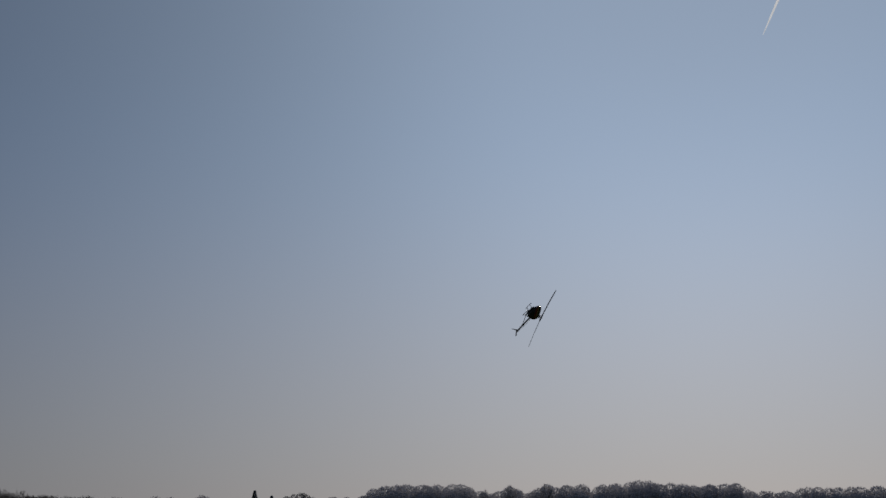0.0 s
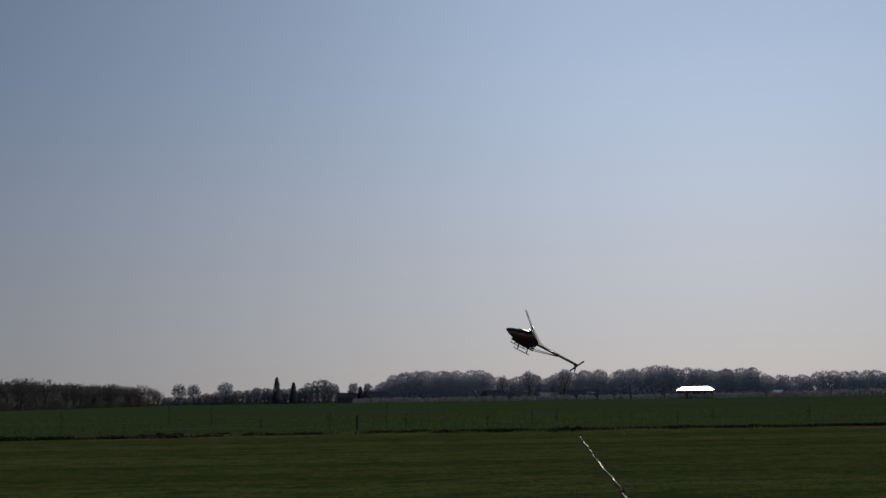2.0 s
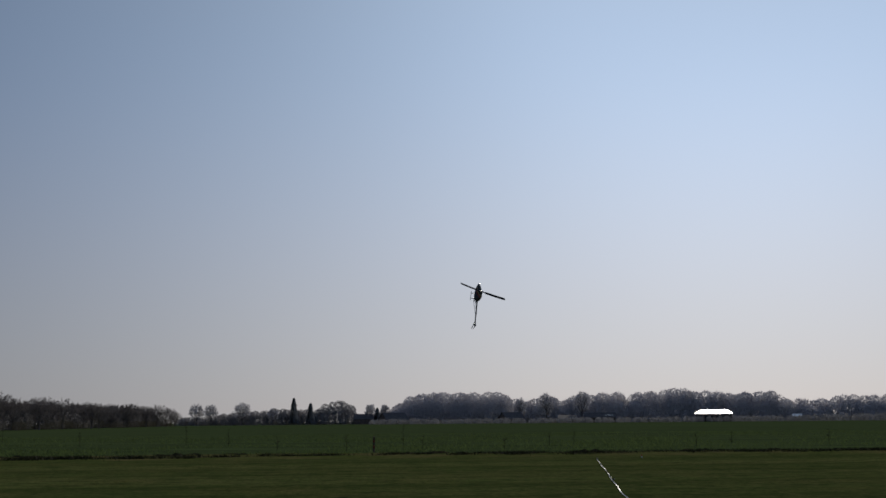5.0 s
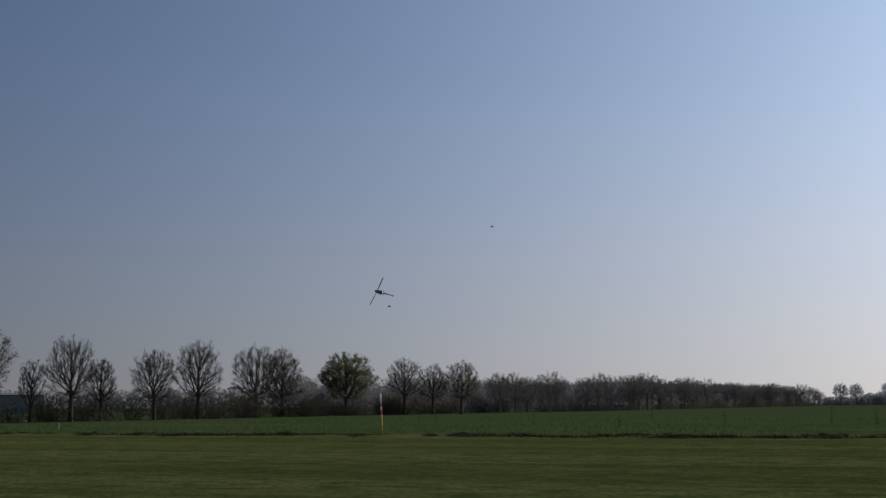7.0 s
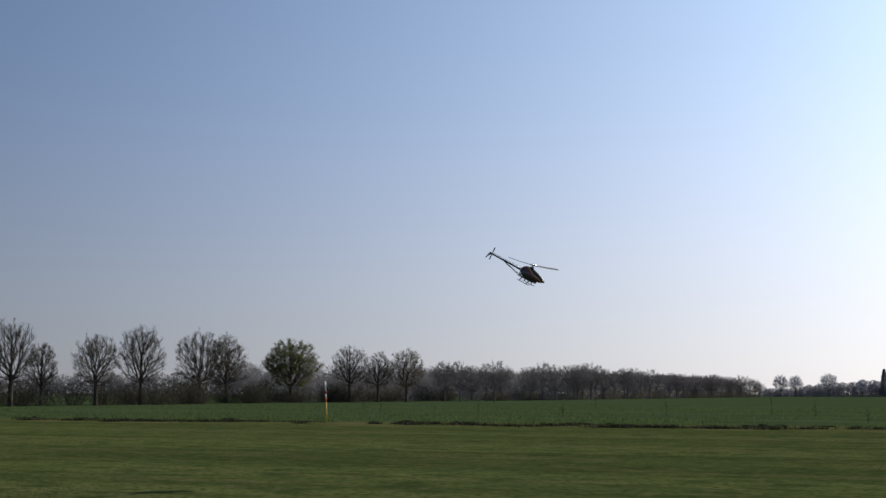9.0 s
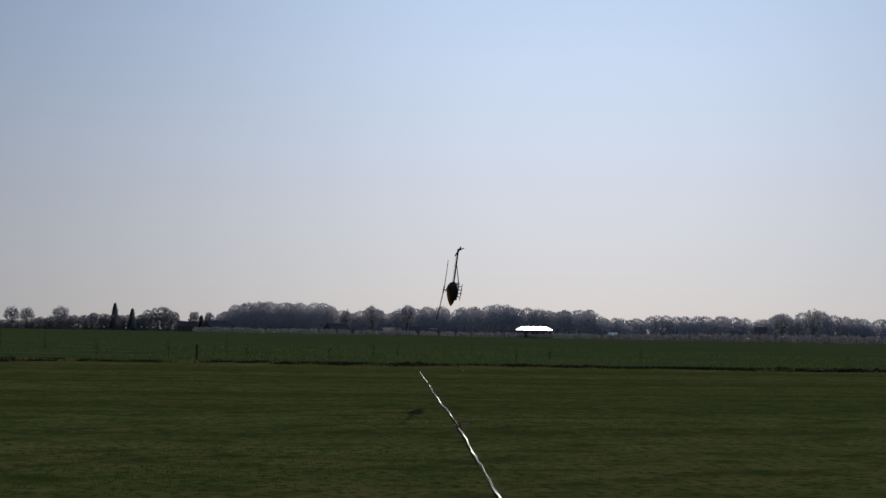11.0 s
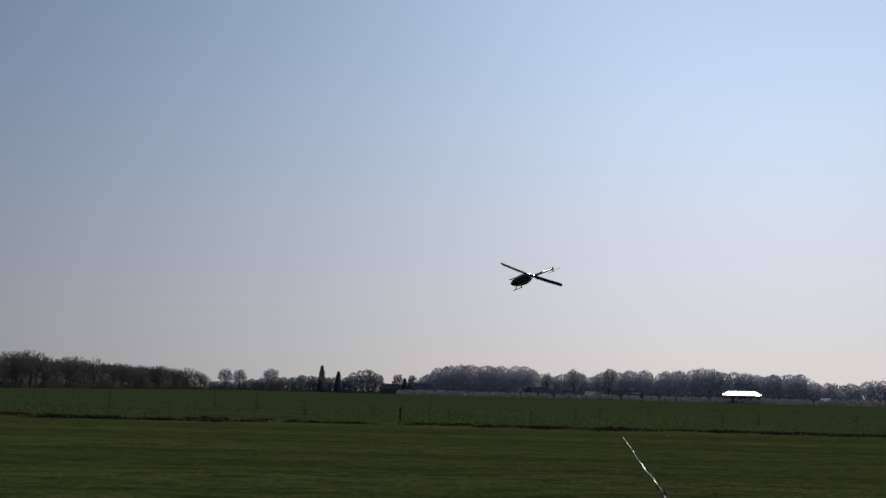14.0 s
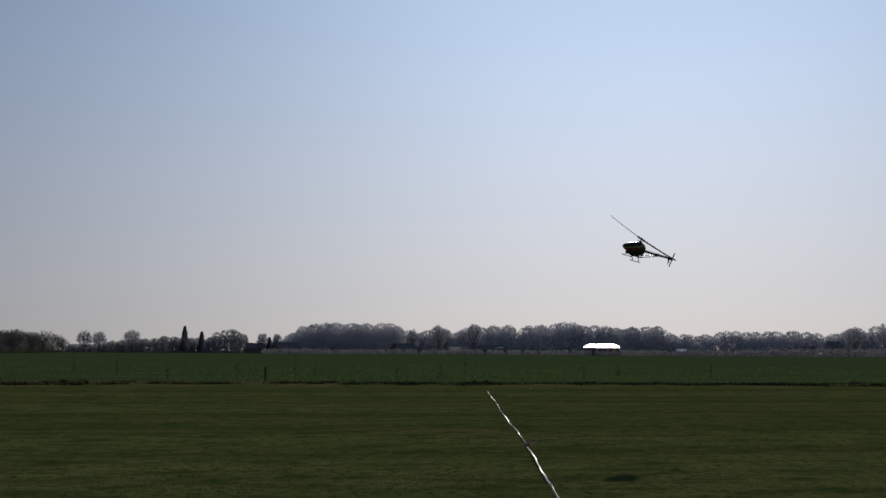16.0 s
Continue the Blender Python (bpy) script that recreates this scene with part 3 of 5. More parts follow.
plant_avenue()
plant_hedge()


def polar(az, d, z=0.0):
    a = radians(az)
    return (-math.sin(a) * d, math.cos(a) * d, z)


def far_wood(name, profile, d, label, seed, rows=2, step=6.0, low=0.1, per=145, size=0.92, radius=5.6, material=HAZED_WOOD):
    """A far wood whose crowns follow a skyline of (bearing, elevation) pairs."""
    rng = random.Random(seed)
    crowns = []
    az = profile[0][0]
    end = profile[-1][0]
    while az > end:
        for (a0, e0), (a1, e1) in zip(profile, profile[1:]):
            if a0 >= az >= a1:
                el = e0 + (e1 - e0) * (a0 - az) / max(a0 - a1, 1e-6)
        for r in range(rows):
            dd = d + r * 9 + rng.uniform(-3, 3)
            h = (2.3 + dd * math.tan(radians(el + 0.02))) * (1.0 if r == rows // 2 else rng.uniform(0.7, 0.97))
            a = az + rng.uniform(-0.5, 0.5) * math.degrees(step / d)
            x, y, _ = polar(a, dd)
            rad = radius * rng.uniform(0.75, 1.25)
            crowns.append((x, y, max(0.5, h - rng.uniform(1.5, 2.1) * rad), h, rad))
            crowns.append((x, y, -0.5, h * 0.80, rad * 1.15))
        az -= math.degrees(step / d)
    return clump_mass(name, crowns, material, label, seed, per * 3, size * 0.5, shell=0.12)


BIG_WOOD = [(-1.15, 0.40), (-1.6, 0.76), (-1.97, 1.06), (-2.5, 1.13), (-3.3, 1.23), (-4.0, 1.26), (-4.7, 1.19), (-5.4, 1.25), (-6.1, 1.23), (-6.45, 1.15), (-6.75, 0.85)]
RIGHT_WOOD = [(-6.7, 0.72), (-7.2, 0.95), (-7.6, 0.8), (-7.9, 0.95), (-8.2, 0.85), (-8.5, 1.15), (-8.9, 1.0), (-9.4, 0.88), (-9.8, 1.1), (-10.1, 1.25), (-10.45, 1.1), (-10.8, 1.02), (-11.0, 1.16), (-11.6, 1.19),
              (-11.9, 1.04), (-12.4, 1.09), (-12.9, 1.17), (-13.4, 1.22), (-14.1, 1.33), (-14.6, 1.31), (-15.2, 1.13), (-16.0, 1.2), (-16.6, 1.1), (-17.5, 1.1), (-18.4, 1.16), (-18.8, 1.0), (-19.2, 0.78)]
EAST_WOOD = [(-19.1, 0.78), (-19.7, 0.8), (-20.5, 0.72), (-21.2, 0.88), (-21.8, 0.97), (-22.5, 0.9), (-23.2, 0.91), (-24.0, 0.93), (-24.9, 0.95), (-25.4, 0.85), (-26.5, 0.82), (-26.8, 1.05), (-27.1, 1.13), (-27.4, 1.08), (-27.7, 0.88), (-28.0, 1.1), (-28.4, 1.3), (-29.2, 1.1), (-30.5, 0.9), (-34.0, 1.0)]
LOW_HEDGE = [(8.2, 0.18), (7.0, 0.2), (6.2, 0.34), (5.5, 0.4), (4.9, 0.45), (4.4, 0.46), (4.1, 0.55), (3.6, 0.55), (3.2, 0.45), (2.8, 0.5), (2.4, 0.5), (1.9, 0.5), (1.6, 0.8), (1.2, 0.9), (0.9, 0.89), (0.5, 0.7), (0.3, 0.3), (-0.4, 0.25), (-1.0, 0.35), (-1.25, 0.45)]
WEST_WOOD = [(64.0, 0.75), (58.0, 0.55), (52.0, 0.75), (48.6, 0.85), (44.0, 0.75), (39.8, 0.75), (35.0, 0.9), (31.0, 1.05), (28.0, 1.0), (24.0, 0.85), (20.0, 0.7)]


FARM_HEDGE = [(-0.5, 0.03), (-2.2, 0.06), (-4.0, 0.02), (-6.5, 0.05), (-8.0, 0.02), (-10.0, 0.06), (-12.0, 0.03), (-14.6, 0.05), (-17.0, 0.07), (-19.0, 0.05), (-22.0, 0.12), (-26.0, 0.2), (-33.0, 0.15)]


def plant_far():
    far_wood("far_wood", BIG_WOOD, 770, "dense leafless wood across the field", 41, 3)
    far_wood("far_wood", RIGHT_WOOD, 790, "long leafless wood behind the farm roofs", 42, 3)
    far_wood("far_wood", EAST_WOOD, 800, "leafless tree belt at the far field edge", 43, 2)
    far_wood("hazed_far_hedge", LOW_HEDGE, 760, "low hedge line at the far field edge", 44, 2, 3.0, 0.1, 320, 0.6, 2.6, HAZED_HEDGE)
    far_wood("hazed_far_hedge", FARM_HEDGE, 690, "low hedge before the farm buildings", 46, 2, 3.0, 0.1, 220, 0.55, 1.6, HAZED_HEDGE)
    far_wood("far_wood", WEST_WOOD, 620, "hazy tree line behind the avenue", 45, 2, 7.0, per=75, size=0.8, material=HAZED_COPSE)
    # lone round trees with gaps, bearing and top elevation
    for i, (az, el, w) in enumerate(((7.48, 0.83, 4.6), (6.83, 0.80, 4.2), (5.45, 0.90, 5.6), (4.05, 0.62, 3.6), (-0.35, 0.78, 3.4), (-1.04, 0.78, 3.2), (-7.24, 1.0, 4.0), (-8.46, 1.2, 4.6), (-10.07, 1.28, 5.0), (-27.05, 1.14, 5.4), (-28.37, 1.34, 6.2))):
        d = 750.0
        h = 1.65 + d * math.tan(radians(el))
        t = branch_tree(60 + i, h, w, 0.22, 220, 1600, 0.26, HAZED_WOOD, "lone round bare tree at the far field edge", 5, 3.2, 0.06, 0.0, HAZED_COPSE, HAZED_WOOD)
        x, y, _ = polar(az, d)
        place(t, x, y)
    for az, el, w in ((3.12, 1.08, 3.0), (2.36, 0.84, 2.6), (-0.69, 0.6, 2.4)):
        d = 752.0
        h = 1.65 + d * math.tan(radians(el))
        x, y, _ = polar(az, d)
        t = tagged(new("conifer"), "dark pointed conifer at the far field edge", "tree", "far conifers")
        rng = np.random.default_rng(int(abs(az) * 10) + 90)
        verts, faces = [], []
        for k in range(2600):
            f = rng.random() ** 1.3
            z = h * (0.08 + 0.92 * f)
            r = w * (1.03 - f) ** 0.8 * rng.random() ** 0.5 * (1 + 0.12 * math.sin(f * 23 + az))
            a = rng.uniform(0, 6.28)
            p = np.array((r * math.cos(a), r * math.sin(a), z))
            s = 0.85 * rng.uniform(0.5, 1.2)
            n = len(verts)
            verts += [p, p + (s * math.cos(a), s * math.sin(a), -s * 0.6), p + (-s * math.sin(a) * 0.6, s * math.cos(a) * 0.6, 0.4 * s)]
            faces.append((n, n + 1, n + 2))
        part("trunk", tube([(0, 0, -0.2), (0, 0, h * 0.7)], [0.2, 0.04], 6), HAZED_COPSE, t)
        part("crown", mesh("crown", verts, faces, HAZED_CONIFER), None, t)
        t.location = (x, y, 0)


plant_far()


# ---- buildings ----
def gable_house(name, az0, az1, d, eave, ridge, depth, roof, wall, label, windows=0, hip=0.0, turned=0.0):
    """A long farm building across the view: walls, two roof slopes, doors or windows."""
    x0, y0, _ = polar(az0, d)
    x1, y1, _ = polar(az1, d)
    length = math.hypot(x1 - x0, y1 - y0)
    thing = tagged(new(name), label, "building")
    wallm = bmesh.new()
    L = length / 2
    prof = [(0, 0), (0, eave), (depth / 2, ridge - 0.15), (depth, eave), (depth, 0)]
    rings = [[wallm.verts.new((sx, yy, zz)) for yy, zz in prof] for sx in (-L, L)]
    for k in range(5):
        wallm.faces.new((rings[0][k], rings[0][(k + 1) % 5], rings[1][(k + 1) % 5], rings[1][k]))
    wallm.faces.new(rings[0][::-1])
    wallm.faces.new(rings[1])
    bmesh.ops.recalc_face_normals(wallm, faces=wallm.faces)
    part("wall", wallm, wall, thing)
    for side in (0, 1):
        bm = bmesh.new()
        ya, yb = (-0.5, depth / 2) if side == 0 else (depth + 0.5, depth / 2)
        slope = (ridge - eave) / (depth / 2)
        za = eave - 0.5 * slope
        quad = [(-L - 0.4, ya, za), (L + 0.4, ya, za), (L + 0.4 - hip, yb, ridge), (-L - 0.4 + hip, yb, ridge)]
        lo = [bm.verts.new(p) for p in quad]
        up = [bm.verts.new((p[0], p[1], p[2] + 0.12)) for p in quad]
        bm.faces.new(lo[::-1])
        bm.faces.new(up)
        for k in range(4):
            bm.faces.new((lo[k], lo[(k + 1) % 4], up[(k + 1) % 4], up[k]))
        bmesh.ops.recalc_face_normals(bm, faces=bm.faces)
        part("roof", bm, roof, thing)
    for k in range(windows):
        wx = -L + (k + 0.7) * (2 * L - 1.4) / max(windows, 1)
        part("window", boxed(wx, wx + 1.6, -0.05, 0.02, eave * 0.35, eave * 0.75), PANE, thing)
    thing.matrix_basis = Matrix.Translation(((x0 + x1) / 2, (y0 + y1) / 2, 0)) @ Matrix.Rotation(math.atan2(y1 - y0, x1 - x0) + turned, 4, "Z")
    return thing


def farm():
    # the shining roof leans at the angle that throws the sun towards the field
    gable_house("barn", -15.15, -16.78, 700, 4.4, 6.35, 17.0, ROOF_METAL, WALL_DARK, "long low barn with a sunlit sheet roof", 6, hip=3.2)
    gable_house("barn", -6.6, -7.5, 735, 2.6, 6.4, 14.0, ROOF_GREY, WALL_DARK, "grey-roofed barn before the wood", 2, turned=radians(22))
    gable_house("barn", -1.1, -2.2, 735, 2.4, 6.6, 14.0, ROOF_GREY, WALL_DARK, "grey-roofed barn before the wood", 2, turned=radians(24))
    gable_house("shed", -9.0, -9.8, 730, 2.4, 4.4, 12.0, ROOF_GREY, WALL_DARK, "low grey shed before the wood", 2)
    house = gable_house("farmhouse", -10.2, -11.6, 735, 3.0, 5.6, 10.0, ROOF_GREY, WALL_DARK, "long farmhouse with small windows and added glinting roof panels", 6)
    # small metal panels added on the roof, tilted to make sun glints
    for x, y, wide in ((3.2, 1.6, 0.5), (4.6, 2.3, 0.35), (5.6, 1.5, 0.6), (6.9, 2.0, 0.4)):
        light = part("glint_panel", boxed(-wide, wide, -0.5, 0.5, -0.05, 0.05, 0.01), ROOF_METAL, house, "small added panel tilted to glint in the sun")
        light.matrix_basis = pose(x, y, 3.0 + 0.52 * y + 0.25, 12.9, 0, 0)
    gable_house("shed", -19.4, -19.75, 760, 2.6, 4.0, 6.0, ROOF_METAL, WALL_DARK, "small shed with a bright sheet roof")
    gable_house("barn", -24.8, -25.4, 770, 3.5, 6.0, 9.0, ROOF_GREY, WALL_DARK, "grey barn between the far trees")
    gable_house("barn", -25.9, -26.4, 775, 5.5, 9.0, 12.0, ROOF_GREY, WALL_DARK, "tall grey-roofed barn among trees")
    gable_house("house", 0.35, -0.5, 745, 3.2, 6.0, 9.0, ROOF_GREY, WALL_DARK, "dark low house beside round trees", 2)
    # sheds and yards behind the end of the avenue
    gable_house("warehouse", 54.2, 49.6, 300, 3.6, 3.9, 6.0, ROOF_GREY, WALL_WHITE, "low white flat-roofed warehouse behind trees", 0, turned=0.9)
    gable_house("warehouse", 57.5, 56.4, 330, 3.8, 4.4, 5.0, ROOF_GREY, WALL_WHITE, "white shed among bare shrubs", 3, turned=0.9)
    gable_house("hangar", 61.1, 59.5, 380, 4.6, 5.4, 16.0, SHEET_GREEN, SHEET_GREEN, "green sheet hangar on the far yard", 0)
    gable_house("hangar", 64.0, 61.2, 370, 3.6, 5.4, 16.0, ROOF_GREY, WALL_DARK, "dark grey-roofed hangar on the far yard", 0)
    gable_house("warehouse", 63.7, 61.6, 350, 3.0, 3.3, 10.0, ROOF_GREY, WALL_WHITE, "white low building on the far yard", 5, turned=0.62)
    gable_house("warehouse", 47.5, 43.0, 420, 6.0, 6.6, 18.0, ROOF_GREY, SHEET_GREEN, "long grey-green factory hall behind the avenue", 0)
    for az, d, h in ((58.43, 360, 11.9), (56.41, 330, 11.7)):
        x, y, _ = polar(az, d)
        mast = tagged(new("mast"), "thin grey lattice mast on the yard", "mast", "masts")
        part("pole", tube([(0, 0, 0), (0, 0, h)], [0.28, 0.10], 6), STEEL, mast)
        part("crossarm", tube([(-0.5, 0, h * 0.93), (0.5, 0, h * 0.93)], 0.06, 5), STEEL, mast)
        mast.location = (x, y, 0)
    rng = random.Random(71)
    crowns = [(*polar(rng.uniform(55.5, 62), rng.uniform(300, 345))[:2], -0.2, rng.uniform(1.5, 5.0), rng.uniform(1.2, 2.4)) for _ in range(26)]
    crowns += [(*polar(49.5 + 13.5 * k / 70, rng.uniform(262, 285))[:2], -0.3, rng.uniform(0.9, 2.1), rng.uniform(1.2, 2.2)) for k in range(70)]
    clump_mass("yard_shrubs", crowns, CONIFER, "bare brown shrubs and low hedge before the far yard", 72, 3600, 0.14, 0.5, "shrub")


farm()


# ---- posts, tape and weeds ----
def banded_post(name, x, y, h, r, bands, label, cap=0.0, lean=(0, 0)):
    """A round post in painted bands, each band a part: (from, to, material) in shares of its height."""
    thing = tagged(new(name), label, "post", "marker posts")
    for a, b, m in bands:
        bm = tube([(lean[0] * a * h, lean[1] * a * h, a * h if a else -0.15), (lean[0] * b * h, lean[1] * b * h, b * h)], r, 10)
        smooth(part("band", bm, m, thing))
    if cap:
        part("cap", tube([(lean[0] * h, lean[1] * h, h), (lean[0] * h, lean[1] * h, h + cap)], [r * 1.15, r * 0.4], 10), bands[-1][2], thing)
    thing.location = (x, y, 0)
    return thing


def markers():
    banded_post("marker_post", -33.9, 63.7, 2.3, 0.045, ((0, 0.5, YELLOW), (0.5, 0.62, ORANGE), (0.62, 0.7, WHITE), (0.7, 0.78, RED), (0.78, 1.0, WHITE)), "tall yellow, red and white banded marker post", 0.05, (-0.05, 0))
    banded_post("fence_post", 0.6, 64.2, 0.88, 0.055, ((0, 0.32, POST_WOOD), (0.32, 0.5, FADED_RED), (0.5, 0.66, POST_WOOD), (0.66, 0.8, FADED_RED), (0.8, 1.0, POST_WOOD)), "short dark banded post in the field verge", 0.02)
    banded_post("marker_post", -92.5, 75.7, 1.2, 0.085, ((0, 0.75, ORANGE), (0.75, 1.0, ORANGE)), "stout orange marker post in the grass", 0.04)
    banded_post("marker_post", -116.4, 83.2, 1.65, 0.095, ((0, 0.75, ORANGE), (0.75, 1.0, WHITE)), "stout orange and white marker post by a tree", 0.04)
    banded_post("marker_post", -131.8, 72.3, 1.95, 0.075, ((0, 0.6, YELLOW), (0.6, 1.0, ORANGE)), "yellow and orange marker post in the grass", 0.04)
    for x, y, h, lean in ((-107.3, 60.6, 0.52, 0), (-99.1, 60.5, 0.75, 0.05), (-90.1, 65.7, 0.6, -0.35), (-104.6, 79.2, 0.95, 0), (-101.4, 81.2, 0.65, 0.1), (-70.1, 76.9, 0.46, 0)):
        banded_post("peg_post", x, y, h, 0.04, ((0, 0.8, PEG), (0.8, 1.0, PEG)), "small weathered white peg post in the grass", 0.02, (lean, 0))
    banded_post("peg_post", 12.1, 53.6, 0.12, 0.02, ((0, 0.6, WHITE), (0.6, 1.0, ORANGE)), "tiny white and orange peg on the mown edge", 0.01)
    t = tagged(new("trestle"), "small pale wooden trestle beside the hedge", "trestle")
    part("rail", boxed(-0.9, 0.9, -0.05, 0.05, 0.62, 0.74, 0.01), WHITE, t)
    for sx in (-0.7, 0.7):
        for sy in (-1, 1):
            part("leg", tube([(sx, sy * 0.35, -0.05), (sx, 0, 0.66)], 0.045, 6), WHITE, t)
    t.location = (-108.5, 96.5, 0)


TAPE_LINE = [(9.62, 50.92), (8.0, 41.0), (6.64, 32.96), (5.86, 28.2), (5.36, 24.94), (4.72, 21.24), (4.32, 18.9), (4.0, 17.17), (3.68, 15.34), (3.43, 13.85), (3.0, 11.3), (2.55, 8.5)]
LOOSE = [32.96, 31.4, 30.0, 28.5, 27.0, 26.0, 25.0, 24.3, 23.7, 23.1, 22.6, 22.2, 21.8, 21.45, 21.1]


def tape_x(y):
    """Where the taut tape lies at a distance y."""
    for (xa, ya), (xb, yb) in zip(TAPE_LINE, TAPE_LINE[1:]):
        if ya >= y >= yb:
            return xa + (xb - xa) * (ya - y) / (ya - yb)


def ribbon(bm, at, d, length, phase):
    """A twisted flat ribbon from a point along d."""
    steps = max(2, int(length / 0.3))
    side = Vector((-d.y, d.x, 0))
    prev = None
    for k in range(steps + 1):
        n = phase + k * length / steps / 0.35
        tw = 0.9 * math.sin(n * 0.31) + 0.5 * math.sin(n * 0.13 + 1)
        ax = side * math.cos(tw) + Vector((0, 0, 1)) * math.sin(tw)
        c = at + d * (length * k / steps) + side * (0.008 * math.sin(n * 0.21) + 0.005 * math.sin(n * 1.7)) + Vector((0, 0, 0.01 * math.sin(n * 0.5)))
        nrm = ax.cross(d).normalized() * 0.002
        ring = [bm.verts.new(c + ax * w + nrm * q) for w, q in ((0.011, 1), (-0.011, 1), (-0.011, -1), (0.011, -1))]
        if prev:
            for j in range(4):
                bm.faces.new((prev[j], prev[(j + 1) % 4], ring[(j + 1) % 4], ring[j]))
        else:
            bm.faces.new(ring)
        prev = ring
    bm.faces.new(prev[::-1])


def tape_line():
    """The tape is pegged at three places; the stretch between the two near pegs is loose and made of short pieces."""
    thing = tagged(new("boundary_tape"), "twisted white boundary tape pegged across the mown grass", "tape")
    far, near = bmesh.new(), bmesh.new()
    phase = 0.0
    for (xa, ya), (xb, yb) in zip(TAPE_LINE, TAPE_LINE[1:]):
        a, b = Vector((xa, ya, 0.035)), Vector((xb, yb, 0.035))
        if ya > LOOSE[0] + 0.1 or yb < LOOSE[-1]:
            if yb < LOOSE[-1] < ya:
                a = Vector((tape_x(LOOSE[-1]), LOOSE[-1], 0.035))
            ribbon(far if ya > LOOSE[0] else near, a, (b - a).normalized(), (b - a).length, phase)
        phase += (b - a).length / 0.35
    part("ribbon", far, TAPE, thing)
    part("ribbon", near, TAPE, thing)
    pieces = []
    for ya, yb in zip(LOOSE, LOOSE[1:]):
        a, b = Vector((tape_x(ya), ya, 0)), Vector((tape_x(yb), yb, 0))
        long = (b - a).length * 1.07
        bm = bmesh.new()
        ribbon(bm, Vector((-long / 2, 0, 0)), Vector((1, 0, 0)), long, 40 - ya * 2.9)
        pieces.append(part("ribbon_piece", bm, TAPE, thing))
    part("knot", tube([(4.66, 21.02, 0.03), (4.70, 21.0, 0.06), (4.74, 21.05, 0.03)], [0.015, 0.026, 0.015], 8), RED, thing, "reddish knot in the tape")
    for x, y, bar in ((4.70, 21.1, 1.0), (6.64, 32.96, 0.3), (9.62, 50.92, 0.3)):
        peg = tagged(new("tent_peg"), "small wooden peg holding the boundary tape", "peg", "tape pegs")
        part("stem", tube([(-0.02, 0, -0.06), (0.02, 0, 0.10)], [0.008, 0.012], 8), POST_WOOD, peg)
        part("crossbar", tube([(-0.10 * bar, 0, 0.07), (0.2 * bar, 0.02, 0.09)], [0.008, 0.012], 8), PEG, peg)
        peg.location = (x, y, 0)
    return pieces


def blow_tape(pieces):
    """The rotor's downwash lifts the loose stretch of tape and throws it sideways for half a second."""
    at = [32.96, 30.0, 27.0, 25.0, 23.7, 22.6, 21.8, 21.1]
    still = (0, [0] * 8, [0] * 8)
    shapes = [still, (1.95, *still[1:]),
              (2.1, [0, 0, 0.01, 0.03, 0.07, 0.11, 0.08, 0], [0, 0, 0.01, 0.02, 0.03, 0.04, 0.03, 0]),
              (2.2, [0, 0.08, 0.21, 0.34, 0.33, 0.26, 0.15, 0], [0, 0, 0.04, 0.09, 0.11, 0.10, 0.06, 0]),
              (2.3, [0, 0.08, 0.24, 0.34, 0.38, 0.32, 0.16, 0], [0, 0.08, 0.15, 0.20, 0.21, 0.15, 0.05, 0]),
              (2.4, [0, 0.05, 0.06, 0.10, 0.07, 0.07, 0.04, 0], [0, 0.11, 0.22, 0.28, 0.28, 0.16, 0.06, 0]),
              (2.5, [0, 0, 0, 0.10, 0.10, 0.10, 0.06, 0], [0, 0.08, 0.16, 0.17, 0.16, 0.13, 0.06, 0]),
              (2.6, [0, 0.02, 0.05, 0.08, 0.07, 0.04, 0.02, 0], [0, 0.04, 0.07, 0.07, 0.08, 0.07, 0.04, 0]),
              (2.7, [0, 0.01, 0.04, 0.05, 0.04, 0.02, 0.01, 0], [0, 0.02, 0.04, 0.04, 0.04, 0.03, 0.02, 0]),
              (2.85, *still[1:]), (16.0, *still[1:])]
    for piece, ya, yb in zip(pieces, LOOSE, LOOSE[1:]):
        rows = []
        for t, dx, dz in shapes:
            a, b = [Vector((tape_x(y) + float(np.interp(-y, [-v for v in at], dx)), y, 0.035 + float(np.interp(-y, [-v for v in at], dz)))) for y in (ya, yb)]
            rows.append((t, Matrix.Translation((a + b) / 2) @ (b - a).to_track_quat("X", "Z").to_matrix().to_4x4()))
        walk(piece, rows)


